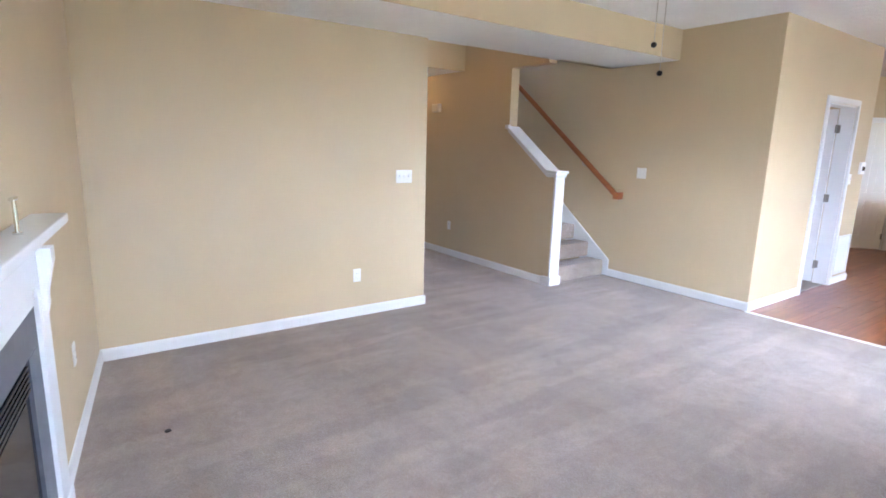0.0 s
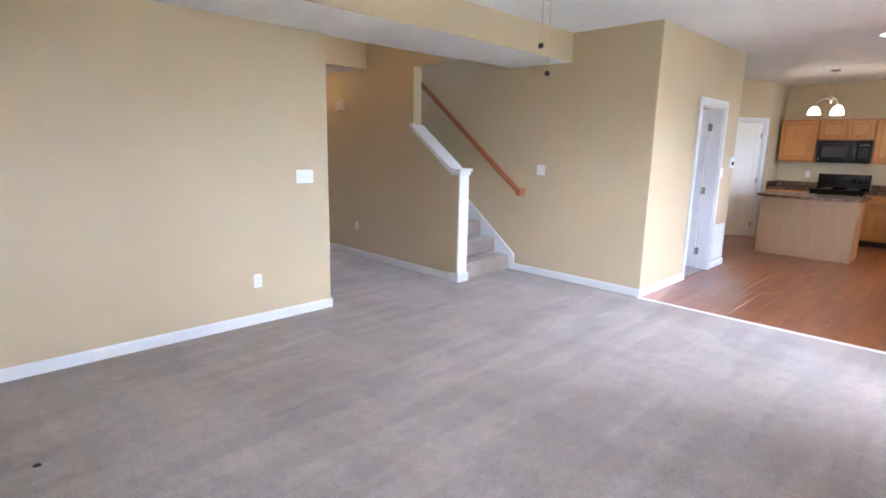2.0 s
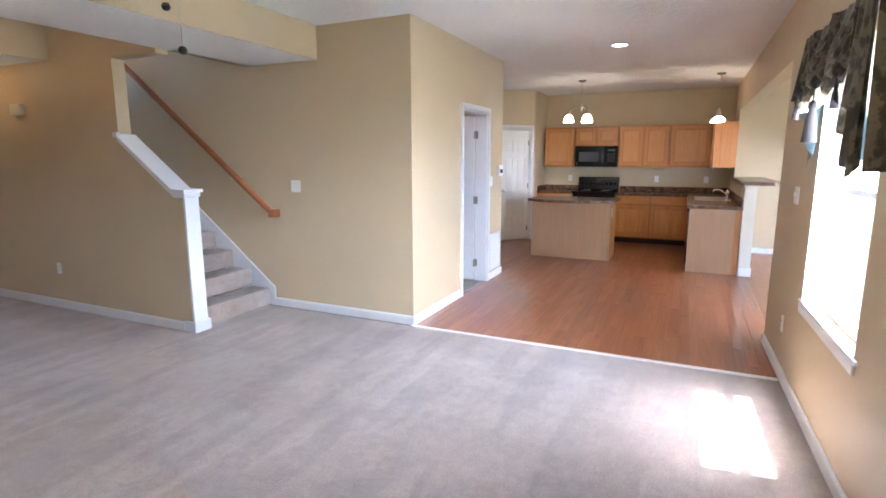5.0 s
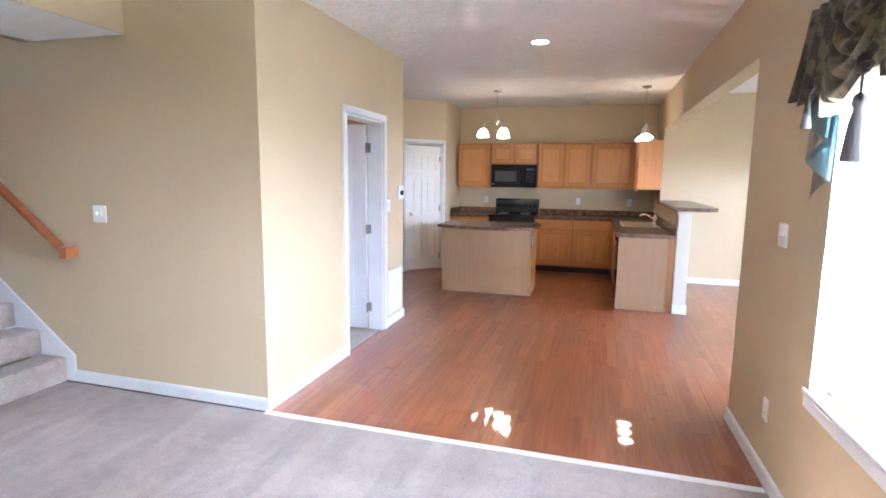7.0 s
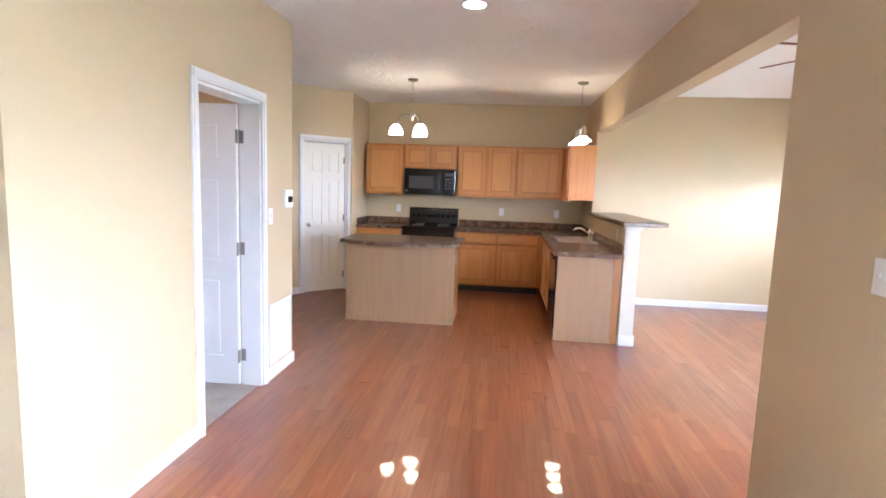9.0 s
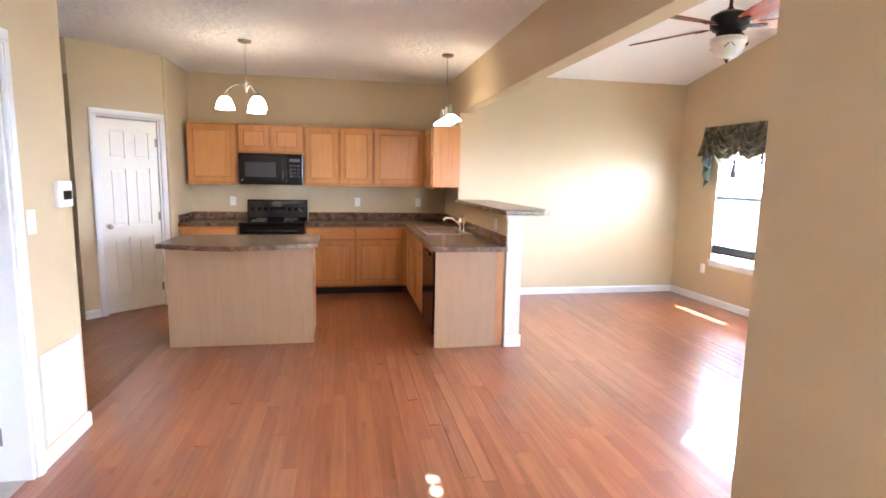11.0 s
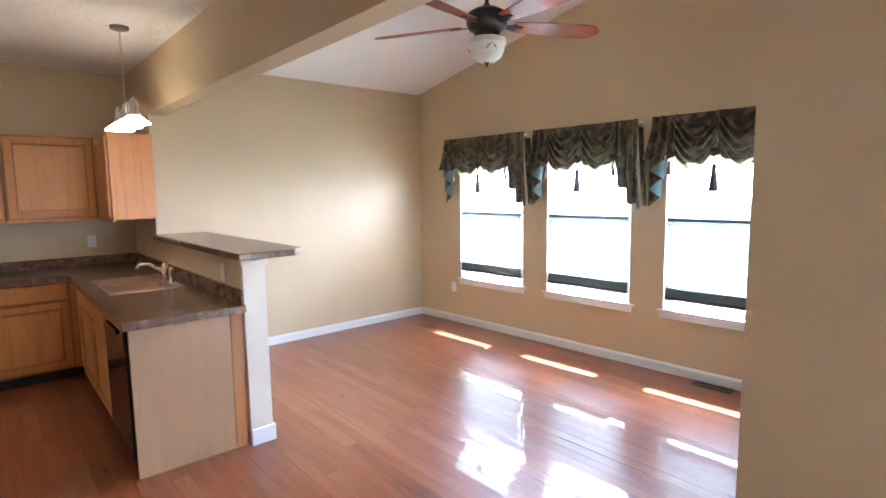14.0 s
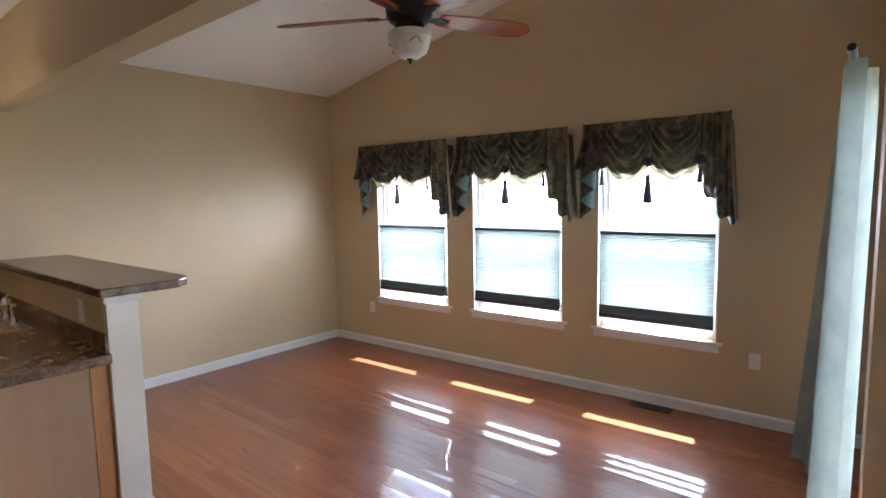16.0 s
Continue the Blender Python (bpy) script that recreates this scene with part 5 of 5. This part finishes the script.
part("side_sprayer", bm, CHROME, fa, smooth=True)

# range
ra_ = thing("range", pose(BACK_X, 2.348, 0, 0, 0, -90), "black freestanding electric coil range", "stove")
box_part("body", (0.004, -0.655, 0.05), (0.756, -0.004, 0.898), BLACK, ra_, 0.004)
box_part("cooktop", (0.0, -0.675, 0.899), (0.76, -0.06, 0.918), BLACK, ra_, 0.006, "glossy black cooktop")
bm = bmesh.new()
add_prism(bm, [(-0.004, 0.9), (-0.06, 0.9), (-0.085, 0.93), (-0.055, 1.14), (-0.03, 1.165), (-0.004, 1.165)], 0.0, 0.76, "x", 0.006)
part("backguard", bm, BLACK, ra_, "glossy black backguard")
box_part("clock_panel", (0.28, -0.075, 1.02), (0.48, -0.062, 1.09), BLACKG, ra_, 0.002)
for x in (0.07, 0.15, 0.23, 0.53, 0.61, 0.69):
    bm = bmesh.new()
    add_tube(bm, [(x, -0.066, 1.045), (x, -0.095, 1.04)], [0.024, 0.019], 16)
    part("knob", bm, BLACK, ra_, "black control knob")
box_part("oven_door", (0.008, -0.69, 0.24), (0.752, -0.656, 0.86), BLACK, ra_, 0.006)
box_part("oven_window", (0.14, -0.693, 0.40), (0.62, -0.6895, 0.70), BLACKG, ra_, 0.002)
bm = bmesh.new()
add_tube(bm, [(0.06, -0.69, 0.81), (0.06, -0.73, 0.82), (0.70, -0.73, 0.82), (0.70, -0.69, 0.81)], 0.011)
part("oven_handle", bm, BLACK, ra_, smooth=True)
box_part("drawer", (0.008, -0.685, 0.06), (0.752, -0.656, 0.225), BLACK, ra_, 0.006)
for x, y, r in ((0.2, -0.5, 0.095), (0.56, -0.5, 0.075), (0.2, -0.22, 0.075), (0.56, -0.22, 0.095)):
    bm = bmesh.new()
    add_lathe(bm, [(r + 0.02, 0.9185), (r + 0.018, 0.923), (r, 0.9195), (0.001, 0.919)], (x, y, 0), 24)
    pan = part("drip_pan", bm, BLACK, ra_)
    bm = bmesh.new()
    add_tube(bm, [((0.02 + (r - 0.025) * k / 60) * math.cos(k * 0.36) + x, (0.02 + (r - 0.025) * k / 60) * math.sin(k * 0.36) + y, 0.927) for k in range(61)], 0.0045, 6)
    part("coil", bm, DARK, pan, "dark heating coil")

mw = thing("microwave", pose(BACK_X, 2.38, 1.365, 0, 0, -90), "black over-the-range microwave with grey window", "microwave")
box_part("body", (0.0, -0.37, 0.0), (0.76, -0.003, 0.385), BLACK, mw, 0.004)
box_part("door", (0.004, -0.405, 0.03), (0.565, -0.371, 0.345), BLACK, mw, 0.006)
box_part("window", (0.075, -0.409, 0.095), (0.44, -0.4045, 0.275), GREYG, mw, 0.003, "grey mesh window")
box_part("control_panel", (0.572, -0.403, 0.03), (0.756, -0.371, 0.345), BLACKG, mw, 0.004)
box_part("vent_grille", (0.004, -0.398, 0.35), (0.756, -0.371, 0.383), BLACK, mw, 0.003)
bm = bmesh.new()
add_tube(bm, [(0.525, -0.405, 0.07), (0.525, -0.438, 0.085), (0.525, -0.438, 0.295), (0.525, -0.405, 0.31)], 0.010)
part("handle", bm, BLACK, mw, smooth=True)
box_part("display", (0.60, -0.406, 0.285), (0.73, -0.4025, 0.325), SLATE, mw, 0.001, "small grey display")
for r_ in range(4):
    for c_ in range(3):
        box_part("button", (0.605 + c_ * 0.044, -0.405, 0.09 + r_ * 0.044), (0.637 + c_ * 0.044, -0.4025, 0.118 + r_ * 0.044), GREYG, mw, 0.001)
box_part("badge", (0.03, -0.4065, 0.045), (0.05, -0.4045, 0.065), NICKEL, mw, 0.001)

il = thing("kitchen_island", pose(9.335, 2.0, 0), "kitchen island with light oak veneer back and bowed laminate top", "kitchen island")
box_part("body", (0.02, -0.598, 0.0), (0.60, 0.598, 0.869), OAK, il, 0.002)
box_part("veneer_panel", (0.0, -0.602, 0.0), (0.0195, 0.602, 0.869), PANEL, il, 0.002, "light oak veneer back panel")
box_part("corner_strip", (-0.004, -0.606, 0.0), (0.03, -0.5985, 0.869), PANEL, il, 0.001)
box_part("base_strip", (-0.006, -0.602, 0.0), (-0.0005, 0.602, 0.018), PANEL, il, 0.001)
bm = bmesh.new()
edge = [(-0.07 - 0.19 * math.cos((k / 20 - 0.5) * math.pi) ** 1.2 if 0 < k < 20 else -0.07, 0.655 - 1.31 * k / 20) for k in range(21)]
add_prism(bm, edge + [(0.64, -0.655), (0.64, 0.655)], 0.87, 0.91, "z", 0.007)
part("countertop", bm, LAMINATE, il, "mottled brown laminate top with a bowed edge")
plate(pose(9.42, 1.402, 0.72, 0, 0, 0), 0.072, 0.115, "white outlet on the island's side", "outlet")

# ---- unseen eaves, added to cut off the sun patches indoors ----
setting("eave", [((-1.5, RIGHT_Y - 0.30, 2.62), (6.0, R0 - 0.01, 2.74))], TRIM, "unseen white roof overhang limiting the sun in the living room windows", "eave").matrix_world = LIVW
setting("eave", [((6.3, SUN_Y - 0.33, 2.66), (11.3, SUN_Y - TH - 0.005, 2.74))], TRIM, "unseen white roof overhang limiting the sun in the sunroom windows", "eave").matrix_world = SUNW

# ---- floorboards ----
BW, random_len = 0.0832, random.Random(7)
boards, row = [], 0
y = -3.62
while y < 5.3:
    x = 5.366 - random_len.uniform(0.0, 0.8)
    while x < 11.9:
        ln = random_len.choice((0.55, 0.75, 0.95, 1.2, 1.45))
        a, b = max(x, 5.366), min(x + ln, 11.9)
        x += ln
        if b - a < 0.03:
            continue
        y1 = min(y + BW, 5.3)
        mx_, my_ = (a + b) / 2, (y + y1) / 2
        if my_ > HALL_Y + 0.05 and a < HALL_END - 0.1:
            if b < HALL_END - 0.1:
                continue
            a = max(a, HALL_END - 0.1)
        if my_ < R0:
            if b < SUN_X - 0.07 or a > FAR_X + 0.1:
                continue
            a, b = max(a, SUN_X - 0.1), min(b, FAR_X + 0.1)
        boards.append((a, b, y, y1))
    y += BW


def board_mesh(verts, faces, a, b, y0, y1, ox, oy, lean=0.0):
    g, c = 0.0002, 0.0003
    n = len(verts)
    a, b, y0, y1 = a + g - ox, b - g - ox, y0 + g - oy, y1 - g - oy
    verts += [(a, y0, -0.017), (b, y0, -0.017), (b, y1, -0.017), (a, y1, -0.017), (a, y0, -c), (b, y0, -c), (b, y1, -c), (a, y1, -c),
              (a + c, y0 + c, -lean), (b - c, y0 + c, -lean), (b - c, y1 - c, lean), (a + c, y1 - c, lean)]
    for k in range(4):
        j = (k + 1) % 4
        faces += [(n + k, n + j, n + 4 + j, n + 4 + k), (n + 4 + k, n + 4 + j, n + 8 + j, n + 8 + k)]
    faces.append((n + 8, n + 9, n + 10, n + 11))


fl_ = tagged(new("floor_wood"), "glossy reddish-brown oak strip floor", "wood floor", kind="structure")
near = sorted(range(len(boards)), key=lambda i: (boards[i][0] + boards[i][1]) / 2 - 7.2 if -0.3 < boards[i][2] < 2.6 else 50)[:300]
near_set = set(near)
shared = {}
for i in near:
    a, b, y0, y1 = boards[i]
    key = (round(b - a, 3), round(y1 - y0, 4))
    if key not in shared:
        vs, fs = [], []
        board_mesh(vs, fs, a, b, y0, y1, a, y0)
        me = bpy.data.meshes.new("floorboard")
        me.from_pydata(vs, [], fs)
        me.materials.append(FLOOR)
        shared[key] = me
    ob = new("floorboard", shared[key])
    ob.parent = fl_
    ob.location, ob.rotation_euler = (a, y0, 0), (random_len.gauss(0, 0.014), random_len.gauss(0, 0.0004), 0)
vs, fs = [], []
for i, (a, b, y0, y1) in enumerate(boards):
    if i not in near_set:
        board_mesh(vs, fs, a, b, y0, y1, 0, 0, random_len.gauss(0, 0.0006))
me = bpy.data.meshes.new("far_floorboards")
me.from_pydata(vs, [], fs)
me.materials.append(FLOOR)
fb_ = new("far_floorboards", me)
fb_.parent = fl_
fb_["kind"] = "stuff"

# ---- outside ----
# two glowing walls added far off, in place of the bright sky
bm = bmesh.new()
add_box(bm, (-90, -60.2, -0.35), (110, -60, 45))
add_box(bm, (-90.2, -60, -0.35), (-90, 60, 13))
bd = tagged(link("backdrop", bm, SKYGLOW), "glowing backdrop standing in for bright sky outside the windows", "backdrop", kind="structure")
